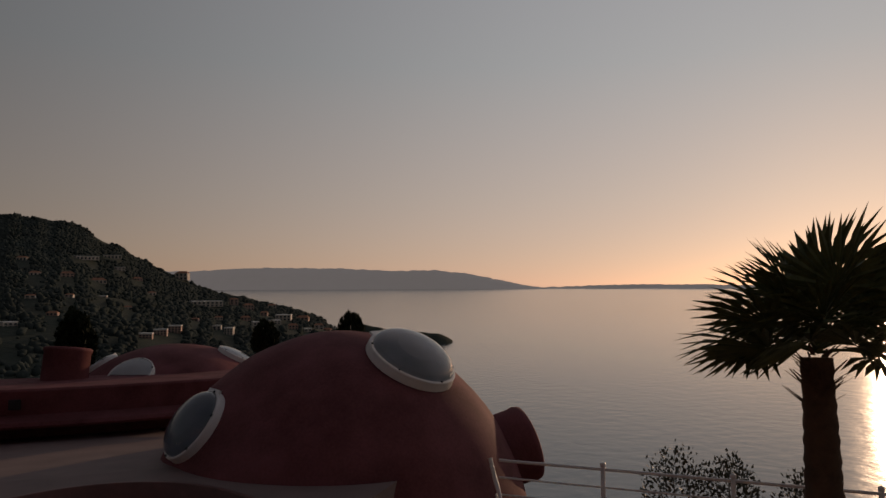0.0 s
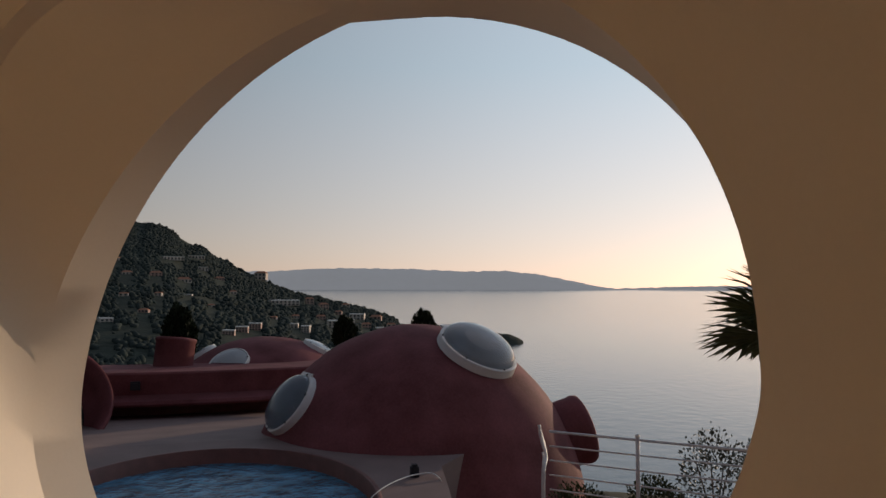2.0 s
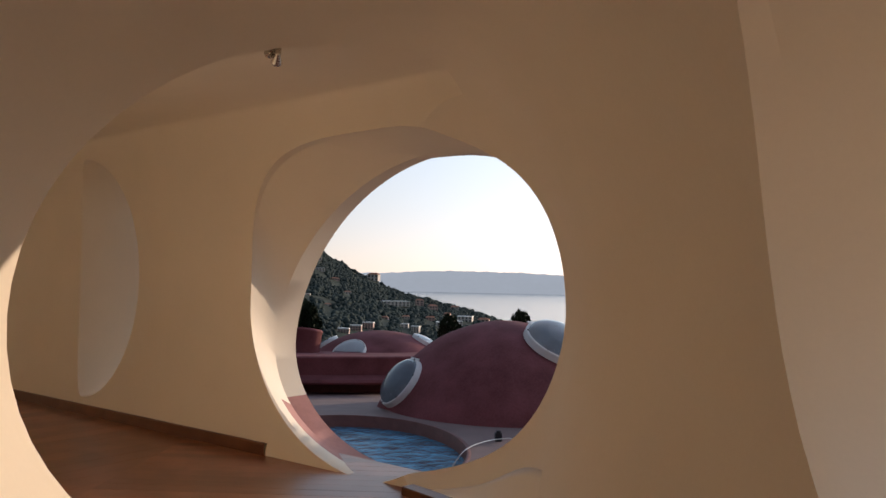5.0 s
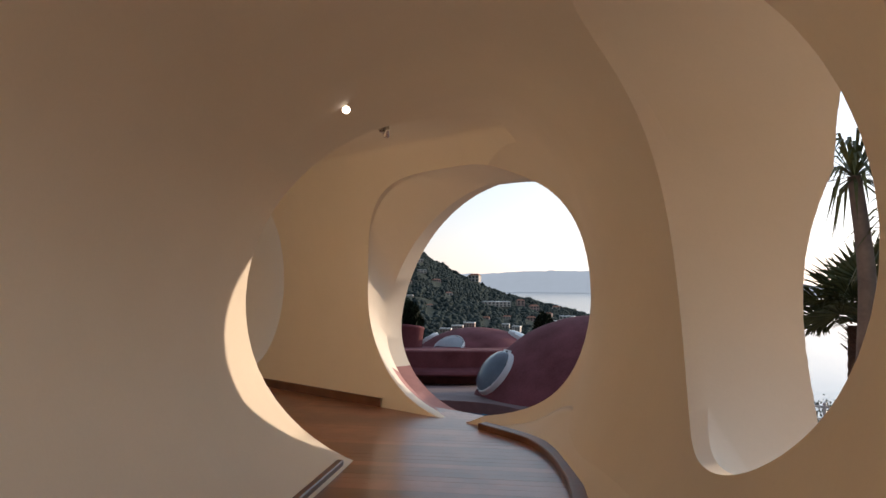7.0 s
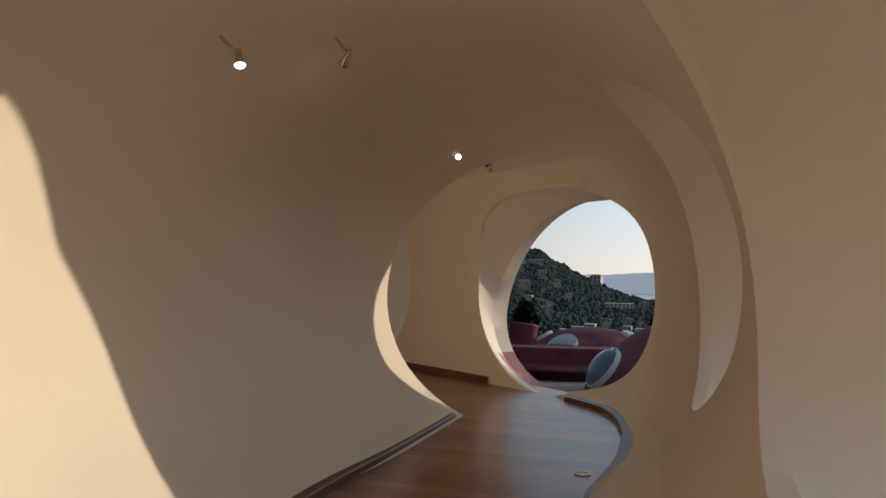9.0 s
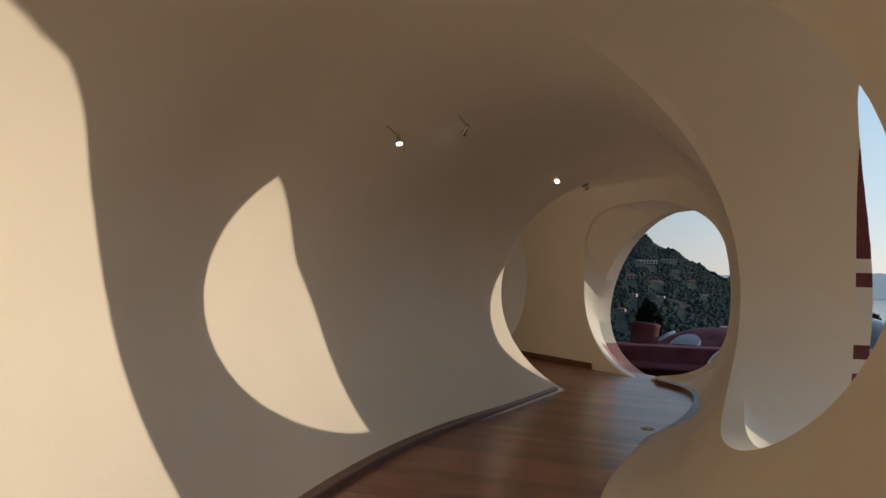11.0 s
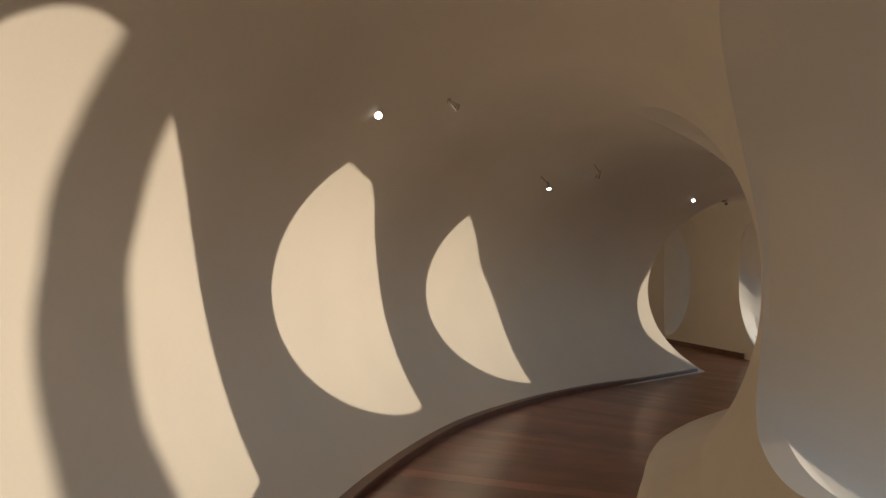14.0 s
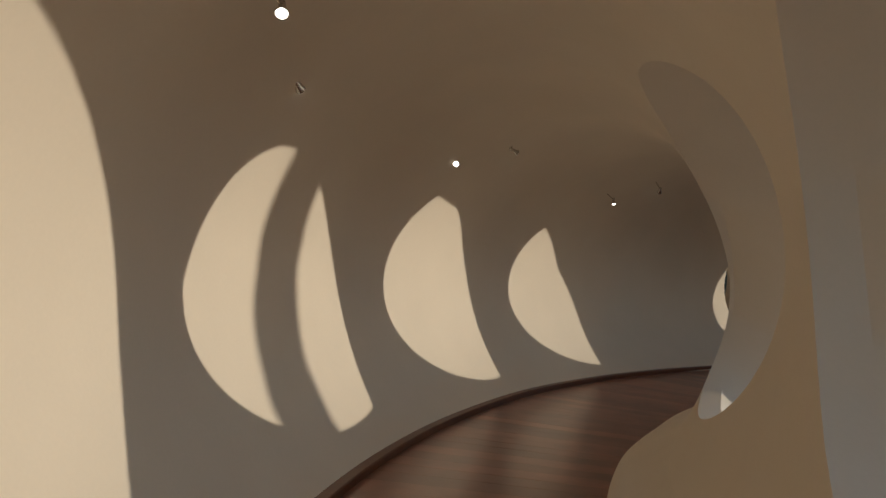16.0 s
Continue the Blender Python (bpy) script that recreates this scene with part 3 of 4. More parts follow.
def skylight(parent, at, n, r, bubble=0.46, tab=True, inside=None):
    """A round acrylic dome light in a white flanged ring with bolts."""
    m = Matrix.Translation(at) @ axes_to(n)
    bm = bmesh.new()
    lathe(bm, [(r * 0.925, -0.10), (r * 0.925, 0.10), (r * 0.945, 0.115), (r * 0.99, 0.105), (r, 0.08), (r, 0.03), (r * 1.01, -0.12)], m, 56)
    if tab:
        box_bm(bm, m @ Vector((0, r * 0.98, 0.08)), (r * 0.75, r * 0.10, 0.05), axes_to(n))
    ring = part("skylight", bm, WHITE_PAINT, parent, "white flanged skylight ring with an acrylic bubble", smooth=False)
    bm = bmesh.new()
    lathe(bm, [(r * 0.93 * math.cos(t), 0.06 + r * bubble * math.sin(t) ** 0.9) for t in (math.pi / 2 * k / 12 for k in range(12))] + [(0, 0.06 + r * bubble)], m, 56)
    part("bubble", bm, GLASS, ring, "clear acrylic bubble", smooth=True)
    # closed cap in place of an opening; the default tone paints its dimness
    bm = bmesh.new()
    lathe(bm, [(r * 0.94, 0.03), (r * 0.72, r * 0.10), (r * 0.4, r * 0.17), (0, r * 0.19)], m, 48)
    part("well", bm, inside or WELL_SHADE, ring)
    for k in range(6):
        a = math.pi / 3 * k + 0.4
        bm = bmesh.new()
        lathe(bm, [(0.0, 0.03), (0.022, 0.03), (0.026, 0.0)], m @ Matrix.Translation((r * 0.96 * math.cos(a), r * 0.96 * math.sin(a), 0.112)), 8)
        part("bolt", bm, DARK, ring)
    return ring


def dome_shell(parent, c, r, k, seg=72, cut=-0.5):
    bm = bmesh.new()
    prof = [(r * math.cos(t), r * k * math.sin(t)) for t in (cut + (math.pi / 2 - cut) * i / 30 for i in range(30))] + [(0, r * k)]
    lathe(bm, prof, Matrix.Translation(c), seg)
    for v in bm.verts:
        d = (v.co - Vector(c)).normalized()
        v.co += d * 0.03 * noise.noise(v.co * 0.8)
    return part("shell", bm, RED_RENDER, parent, smooth=True)


def on_dome(c, r, k, d):
    d = Vector(d)
    t = 1 / math.sqrt((d.x / r) ** 2 + (d.y / r) ** 2 + (d.z / (r * k)) ** 2)
    p = d * t
    n = Vector((p.x, p.y, p.z / (k * k))).normalized()
    return Vector(c) + p, n


big = thing("bubble_house", (0, 0, 0), "large dusty red rendered bubble dome with round skylights", "dome")
C1, R1, K1 = Vector((4.04, 24.65, -4.73)), 4.75, 1.12
dome_shell(big, C1, R1, K1, 96, -0.8)
for d, r in (((1.20, -1.75, 4.55), 1.09), ((-3.22, -1.0, 3.15), 0.845)):
    p, n = on_dome(C1, R1, K1, d)
    skylight(big, p, n, r)
bm = bmesh.new()
m = Matrix.Translation(C1 + Vector((4.28, -0.96, 2.27))) @ axes_to((0.92, -0.1, 0.25)) @ Matrix.Scale(1.07, 4)
lathe(bm, [(0.85, -1.4), (0.88, 0.15), (0.91, 0.28), (0.88, 0.40), (0.80, 0.44), (0.74, 0.1), (0, 0.05)], m, 48)
part("porthole_tube", bm, RED_RENDER, big, "round window tube sticking out of the dome", smooth=True)

low = thing("bubble_house", (0, 0, 0), "low red rendered dome with white round skylights", "dome")
C2, R2, K2 = Vector((0.15, 36.6, -3.4)), 4.0, 0.72
dome_shell(low, C2, R2, K2, 64, -0.2)
for d, r in (((-1.35, -2.3, 1.9), 0.80), ((2.3, -0.4, 2.4), 0.75), ((-2.6, 0.3, 2.2), 0.6)):
    p, n = on_dome(C2, R2, K2, d)
    skylight(low, p, n, r, 0.22, False, WHITE_PAINT)

bm = bmesh.new()
lathe(bm, [(0.72, -2.2), (0.72, 0.0), (0.75, 0.03), (0.75, 0.12), (0.70, 0.16), (0.62, 0.10), (0.60, -0.4), (0, -0.4)], Matrix.Translation((-3.24, 34.0, -0.50)) @ pose(0, 0, 0, -8, 5, 0), 40)
tagged(part("chimney", bm, RED_RENDER, smooth=True), "short round red rendered chimney on the roof", "chimney")

# curved roof parapet with a shaded recess and a bench below
par = thing("parapet", (0, 0, 0), "long dusty pink parapet with an overhanging ledge and a dark recess", "parapet")


def arc_wall(name, prof, material, label=""):
    bm = bmesh.new()
    rows = []
    for i in range(33):
        x = -13 + 15.2 * i / 32
        y = 30.6 + 0.022 * (x + 3) ** 2
        rows.append([bm.verts.new((x, y + dy, z)) for dy, z in prof])
    for a, b in zip(rows, rows[1:]):
        for k in range(len(prof)):
            bm.faces.new((a[k], a[(k + 1) % len(prof)], b[(k + 1) % len(prof)], b[k]))
    bm.faces.new(rows[0])
    bm.faces.new(rows[-1][::-1])
    bmesh.ops.recalc_face_normals(bm, faces=bm.faces)
    return part(name, bm, material, par, label, smooth=False)


arc_wall("upper_wall", ((0.0, -1.30), (0.05, -1.24), (0.35, -1.24), (4.2, -1.40), (4.2, -2.3), (0.1, -2.08)), RED_RENDER)
arc_wall("ledge", ((-0.55, -2.22), (-0.5, -2.12), (0.2, -1.96), (1.4, -2.0), (1.4, -2.20), (-0.48, -2.30)), RED_RENDER, "thin rounded ledge")
arc_wall("recess_back", ((1.3, -2.1), (1.6, -2.1), (1.6, -3.4), (1.3, -3.4)), DARK_RED)
bm = bmesh.new()
box_bm(bm, (-4.15, 30.55, -1.66), (0.30, 0.10, 0.28))
box_bm(bm, (-4.15, 30.50, -1.66), (0.20, 0.06, 0.18))
tagged(part("wall_socket", bm, DARK), "small dark square fitting on the parapet", "fitting")

# scoop: a slanting open shell
bm = bmesh.new()
m = Matrix.Translation((-5.9, 27.6, -1.55)) @ axes_to((0.55, -0.75, 0.55))
lathe(bm, [(1.55, -1.9), (1.60, -0.4), (1.66, 0.15), (1.62, 0.24), (1.52, 0.2), (1.45, -0.4), (1.3, -1.5), (0, -1.7)], m, 56)
for v in bm.verts:
    v.co.z = max(v.co.z, -3.0)
scoop = thing("roof_scoop", (0, 0, 0), "round red rendered roof scoop with a shade-black disc across the mouth", "roof vent")
part("hood", bm, RED_RENDER, scoop, smooth=True)
# black disc paints the shade deep inside the scoop
bm = bmesh.new()
lathe(bm, [(1.36, -1.2), (0, -1.25)], m, 48)
part("mouth", bm, DARK, scoop, "shade-black disc across the mouth")

# round basin at the pool
basin = thing("round_basin", (-5.35, 22.6, DECK), "round raised basin with white rim and water", "basin")
bm = bmesh.new()
lathe(bm, [(1.15, -0.2), (1.15, 0.42), (1.20, 0.46), (1.20, 0.52), (1.10, 0.53), (1.05, 0.45), (1.05, 0.2), (0, 0.2)], Matrix.Identity(4), 48)
part("tub", bm, WHITE_PAINT, basin, smooth=False)
bm = bmesh.new()
lathe(bm, [(1.04, 0.44), (0.5, 0.445), (0, 0.44)], Matrix.Identity(4), 48)
part("basin_water", bm, POOL, basin)

# hose and its box on the coping
bm = bmesh.new()
sweep(bm, cr([(1.45, 17.75, -2.4), (1.75, 17.95, -2.10), (2.2, 18.4, -2.02), (2.75, 18.85, -2.03), (3.1, 18.75, -2.04), (3.22, 18.2, -2.3), (3.22, 17.9, -2.9)], 8), 0.013, 8)
tagged(part("hose", bm, WHITE_PAINT, smooth=True), "thin pale hose lying over the pool coping", "hose")
bm = bmesh.new()
box_bm(bm, (2.72, 18.95, -2.0), (0.16, 0.14, 0.2))
box_bm(bm, (2.72, 18.95, -1.88), (0.10, 0.10, 0.06))
tagged(part("valve_box", bm, DARK), "small dark valve box on the coping", "valve box")

# ---- fence and hand rail ----
fence = thing("fence", (0, 0, 0), "white tubular metal fence with five rails above the sea", "fence")
F0, FD = Vector((3.75, 17.55, 0)), Vector((0.747, -0.665, 0))
for k in range(9):
    p = F0 + FD * (2.72 + 1.70 * k)
    bm = bmesh.new()
    sweep(bm, [(p.x, p.y, DECK - 0.1), (p.x, p.y, -0.83)], 0.034, 10)
    lathe(bm, [(0.04, -0.84), (0.042, -0.80), (0, -0.775)], Matrix.Translation((p.x, p.y, 0)), 10)
    part("post", bm, WHITE_PAINT, fence, smooth=True)
for k in range(5):
    z = -0.88 - 0.25 * k
    bm = bmesh.new()
    sweep(bm, [F0 + FD * (1.2 + 0.8 * i) + Vector((0, 0, z)) for i in range(20)], 0.022 if k == 0 else 0.014, 8)
    part("rail", bm, WHITE_PAINT, fence, smooth=True)
rail = thing("pool_ladder_rail", (0, 0, 0), "curved white tubular hand rail beside the dome", "hand rail")
for off in (0.0, 0.34):
    bm = bmesh.new()
    sweep(bm, cr([(3.72 + off * 0.4, 15.0 + off, -0.46), (3.74 + off * 0.4, 14.95 + off, -0.62), (3.74 + off * 0.4, 14.8 + off, -0.82), (3.62 + off * 0.4, 14.6 + off, -0.95), (3.60 + off * 0.4, 14.58 + off, -1.4), (3.60 + off * 0.4, 14.58 + off, DECK)], 6), 0.024, 10)
    part("upright", bm, WHITE_PAINT, rail, smooth=True)
for k in range(4):
    bm = bmesh.new()
    z = -0.98 - 0.28 * k
    sweep(bm, cr([(3.60, 14.58, z), (3.70, 14.78, z + 0.1), (3.74, 14.92, z + 0.2)], 6), 0.016, 8)
    part("rung", bm, WHITE_PAINT, rail, smooth=True)


# ---- plants ----
def quads(bm, rng, c, radii, count, size, hollow=0.4, up=0.3, seed_len=1.6):
    """Small leaf blades scattered in a lumpy ellipsoid."""
    c = Vector(c)
    for _ in range(count):
        d = Vector((rng.gauss(0, 1), rng.gauss(0, 1), rng.gauss(0, 1))).normalized()
        k = hollow + (1 - hollow) * rng.random() ** 0.5
        k *= 1 + 0.22 * noise.noise(d * 2.3 + c)
        p = c + Vector((d.x * radii[0], d.y * radii[1], d.z * radii[2])) * k
        a = (d + Vector((rng.gauss(0, 0.6), rng.gauss(0, 0.6), rng.gauss(0, 0.6) + up))).normalized()
        s = a.cross(Vector((rng.gauss(0, 1), rng.gauss(0, 1), rng.gauss(0, 1)))).normalized()
        h, w = size * seed_len * (0.6 + 0.8 * rng.random()), size * 0.45 * (0.6 + 0.8 * rng.random())
        bm.faces.new([bm.verts.new(q) for q in (p - a * h * 0.5, p + s * w, p + a * h * 0.5, p - s * w)])


def bush(name, at, radii, label, category, seed, count=900, size=0.10, material=None, up=0.3, trunk=0.06):
    rng = random.Random(seed)
    t = thing(name, at, label, category)
    bm = bmesh.new()
    base = -radii[2] * 1.0
    for k in range(4):
        a = k * 1.7 + seed
        sweep(bm, cr([(0.05 * k, 0, base), (0.2 * radii[0] * math.cos(a), 0.2 * radii[1] * math.sin(a), base * 0.3), (0.5 * radii[0] * math.cos(a), 0.5 * radii[1] * math.sin(a), radii[2] * 0.4)], 4), [trunk * (1 - 0.08 * i) for i in range(9)], 7)
    part("trunk", bm, GREY_BARK, t, smooth=True)
    bm = bmesh.new()
    quads(bm, rng, (0, 0, 0), radii, count, size, 0.35, up)
    part("crown", bm, material or FOLIAGE, t)
    return t


def fan_leaf(rng, n=30, r=0.85, stalk=0.7):
    """A folded palm fan on its stalk, along x."""
    bm = bmesh.new()
    sweep(bm, cr([(0, 0, 0), (stalk * 0.5, 0, 0.05), (stalk, 0, 0.0)], 4), [0.022 - 0.0012 * i for i in range(9)], 6)
    for i in range(n):
        a = radians(-125 + 250 * i / (n - 1))
        l = r * (0.72 + 0.28 * math.cos(a * 0.62)) * (0.92 + 0.14 * rng.random())
        d = Vector((math.cos(a), math.sin(a), 0.0))
        s = Vector((-d.y, d.x, 0))
        w = 0.040 * r / 0.86
        droop = -0.10 * rng.random() - 0.03
        z = 0.03 * (1 if i % 2 else -1)
        p0, p1, p2 = Vector((stalk, 0, 0)), Vector((stalk, 0, z)) + d * l * 0.62, Vector((stalk, 0, droop)) + d * l
        vs = [bm.verts.new(q) for q in (p0 + s * 0.006, p1 + s * w + Vector((0, 0, 0.02)), p2, p1 - s * w, p1 + Vector((0, 0, -0.012)))]
        bm.faces.new((vs[0], vs[1], vs[4]))
        bm.faces.new((vs[0], vs[4], vs[3]))
        bm.faces.new((vs[1], vs[2], vs[4]))
        bm.faces.new((vs[4], vs[2], vs[3]))
    me = bpy.data.meshes.new("leaf")
    bm.to_mesh(me)
    bm.free()
    me.materials.append(PALM_LEAF)
    return me


def fan_palm(at, top, lean, seed, leaves=34, r=0.85, girth=0.19, dead=14, label="fan palm with spiky green fronds and a rough brown trunk"):
    rng = random.Random(seed)
    t = thing("palm_tree", at, label, "palm tree")
    h = top - at[2]
    bm = bmesh.new()
    pts, rs = [], []
    for i in range(40):
        k = i / 39
        pts.append((lean[0] * k * k, lean[1] * k * k, h * k))
        rs.append(girth * (1.25 - 0.38 * k) * (1 + 0.05 * math.sin(i * 2.4)) * (1 + 0.25 * max(0, k - 0.9) * 10 * 0.3))
    sweep(bm, pts, rs, 14)
    for v in bm.verts:
        v.co += Vector((1, 1, 0)) * 0.015 * noise.noise(v.co * 7)
    part("trunk", bm, BARK, t, smooth=True)
    head = Vector((lean[0], lean[1], h))
    bm = bmesh.new()
    for i in range(46):
        a, z = rng.uniform(0, 6.28), rng.uniform(-0.55, 0.1)
        d = Vector((math.cos(a), math.sin(a), 0.7)).normalized()
        p = head + Vector((math.cos(a), math.sin(a), 0)) * girth * 0.85 + Vector((0, 0, z))
        s = d.cross(Vector((0, 0, 1))).normalized() * 0.03
        q = p + d * rng.uniform(0.12, 0.32)
        bm.faces.new([bm.verts.new(x) for x in (p - s, p + s, q + s * 0.3, q - s * 0.3)])
    part("leaf_bases", bm, BARK, t)["kind"] = "stuff"
    kinds = [fan_leaf(rng, 30, r * f, 0.62 * f) for f in (1.0, 0.9, 1.08)]
    for i in range(leaves):
        k = i / leaves
        el = 70 - 78 * k + rng.uniform(-12, 12)
        az = i * 137.5 + rng.uniform(-12, 12)
        ob = new("leaf", kinds[i % 3])
        ob.parent = t
        ob.matrix_local = Matrix.Translation(head + Vector((0, 0, 0.05 + 0.15 * (1 - k)))) @ Matrix.Rotation(radians(az), 4, 'Z') @ Matrix.Rotation(radians(-el), 4, 'Y') @ Matrix.Rotation(radians(rng.uniform(-35, 35)), 4, 'X')
    if dead:
        bm = bmesh.new()
        for i in range(dead):
            a = rng.uniform(0, 6.28)
            p = head + Vector((math.cos(a), math.sin(a), 0)) * 0.16 + Vector((0, 0, -0.1))
            for j in range(7):
                b2 = a + rng.uniform(-0.5, 0.5)
                q = p + Vector((math.cos(b2), math.sin(b2), 0)) * rng.uniform(0.15, 0.45) + Vector((0, 0, -rng.uniform(0.4, 1.0)))
                m2 = (p + q) * 0.5 + Vector((math.cos(a), math.sin(a), 0.3)) * 0.15
                s = (q - p).cross(Vector((0, 0, 1))).normalized() * 0.018
                vs = [bm.verts.new(x) for x in (p, m2 + s, q, m2 - s)]
                bm.faces.new(vs)
        part("dead_fronds", bm, DRY_LEAF, t, "dry hanging brown fronds")["kind"] = "stuff"
    return t


fan_palm((6.95, 13.1, DECK), 0.88, (0.04, 0.1), 3, 19, 0.90, 0.19, 0)
fan_palm((13.54, 4.975, DECK), 7.5, (0.1, 0.0), 8, 30, 0.9, 0.36, 0, "tall fan palm with a stout brown trunk")


def yucca(at, seed):
    """A leaning forked trunk with drooping strap leaves."""
    rng = random.Random(seed)
    t = thing("yucca_tree", at, "leaning grey-barked yucca with drooping strap leaves", "tree")
    bm = bmesh.new()
    fork = Vector((0.28, -0.1, 2.6))
    tops = [Vector((0.30, 0.05, 4.9)), Vector((0.95, 0.1, 4.3))]
    sweep(bm, cr([(0, 0, 0), (0.02, 0, 0.9), (0.12, -0.05, 1.8), fork], 6), [0.17 - 0.003 * i for i in range(19)], 12)
    for q in tops:
        sweep(bm, cr([fork - Vector((0, 0, 0.1)), fork.lerp(q, 0.5) + Vector((0.08, 0, 0)), q], 6), [0.11 - 0.003 * i for i in range(13)], 10)
    part("trunk", bm, GREY_BARK, t, smooth=True)
    for q in tops + [Vector((0.50, -0.15, 1.75))]:
        small = q.z < 2
        bm = bmesh.new()
        for i in range(26 if small else 110):
            a, el = rng.uniform(0, 6.28), rng.uniform(-0.6, 1.2)
            l = rng.uniform(0.35, 0.6) if small else rng.uniform(0.7, 1.15)
            d = Vector((math.cos(a) * math.cos(el), math.sin(a) * math.cos(el), math.sin(el)))
            s = d.cross(Vector((0, 0, 1))).normalized() * 0.02
            p1 = q + d * l * 0.5
            p2 = q + d * l * 0.8 + Vector((0, 0, -l * (0.35 if el > 0 else 0.5)))
            vs = [bm.verts.new(x) for x in (q - s * 0.5, q + s * 0.5, p1 + s, p1 - s, p2)]
            bm.faces.new((vs[0], vs[1], vs[2], vs[3]))
            bm.faces.new((vs[3], vs[2], vs[4]))
        part("leaf_rosette", bm, PALM_LEAF if not small else DRY_LEAF, t)["kind"] = "stuff"
    return t


yucca((3.55, 7.35, DECK), 4)
bush("cypress", (-3.64, 39.2, -0.75), (0.74, 0.74, 1.5), "clipped dark green rounded cypress behind the chimney", "tree", 5, 6500, 0.13, DENSE, 0.8)
bush("shrub", (4.03, 40.5, -0.75), (0.62, 0.62, 0.95), "dark green upright shrub behind the domes", "shrub", 6, 1800, 0.12, DENSE, 1.6)
bush("spiky_shrub", (8.05, 40.5, -0.55), (0.66, 0.6, 1.0), "dark spiky shrub behind the dome", "shrub", 7, 900, 0.17, DENSE, 2.2)
OLIVE = mat("olive_leaf", (0.06, 0.068, 0.045), 0.6, var=0.3, scale=4, fine=20, bump=0, spec=0.3, tint=(0.09, 0.095, 0.07))
for k, (x, y, z, r, hgt, m) in enumerate(((8.6, 17.6, -2.3, 0.75, 1.15, OLIVE), (9.6, 17.4, -2.3, 0.55, 0.95, OLIVE), (10.3, 16.3, -2.4, 0.6, 1.0, OLIVE), (7.6, 18.2, -2.8, 0.6, 0.6, FOLIAGE), (6.5, 19.4, -3.2, 0.7, 0.6, FOLIAGE), (10.0, 14.8, -2.6, 0.6, 0.7, FOLIAGE), (11.0, 13.6, -2.7, 0.7, 0.8, FOLIAGE), (12.4, 12.2, -2.6, 0.8, 0.9, OLIVE))):
    bush("olive_shrub" if m is OLIVE else "shrub", (x, y, z), (r, r, hgt), "pale grey-green olive shrub beyond the fence" if m is OLIVE else "low dark green shrub beyond the fence", "shrub", 20 + k, 1700, 0.05, m, 0.5, 0.03)

# ---- hillside woods and houses ----
def blob_cloud(rows, seed):
    """Rough leafy lumps joined into one mesh."""
    rng = random.Random(seed)
    t = (1 + 5 ** 0.5) / 2
    ico = [Vector(v).normalized() for v in ((-1, t, 0), (1, t, 0), (-1, -t, 0), (1, -t, 0), (0, -1, t), (0, 1, t), (0, -1, -t), (0, 1, -t), (t, 0, -1), (t, 0, 1), (-t, 0, -1), (-t, 0, 1))]
    tri = ((0, 11, 5), (0, 5, 1), (0, 1, 7), (0, 7, 10), (0, 10, 11), (1, 5, 9), (5, 11, 4), (11, 10, 2), (10, 7, 6), (7, 1, 8), (3, 9, 4), (3, 4, 2), (3, 2, 6), (3, 6, 8), (3, 8, 9), (4, 9, 5), (2, 4, 11), (6, 2, 10), (8, 6, 7), (9, 8, 1))
    vs, fs = [], []
    for p, r, tall in rows:
        n = len(vs)
        for v in ico:
            q = v * r * rng.uniform(0.6, 1.25)
            vs.append((p.x + q.x, p.y + q.y, p.z + q.z * tall))
        fs += [(a + n, b + n, c + n) for a, b, c in tri]
    me = bpy.data.meshes.new("woods")
    me.from_pydata(vs, [], fs)
    return me


def hill_spot(az, el):
    r = 110.0
    while r < ridge_r(az) - 4:
        if (ground_z(az, r) - 1.6) / r >= math.tan(radians(el)):
            return r
        r += 2
    return ridge_r(az) - 6


ROOF = mat("clay_roof", (0.40, 0.17, 0.10), 0.85, var=0.2, scale=0.5, fine=3, bump=0)
PINK_WALL = mat("pink_wall", (0.56, 0.38, 0.32), 0.85, var=0.12, scale=0.3, fine=3, bump=0)
PANE = mat("far_pane", (0.05, 0.06, 0.07), 0.2, var=0.1, bump=0)


SITES = []


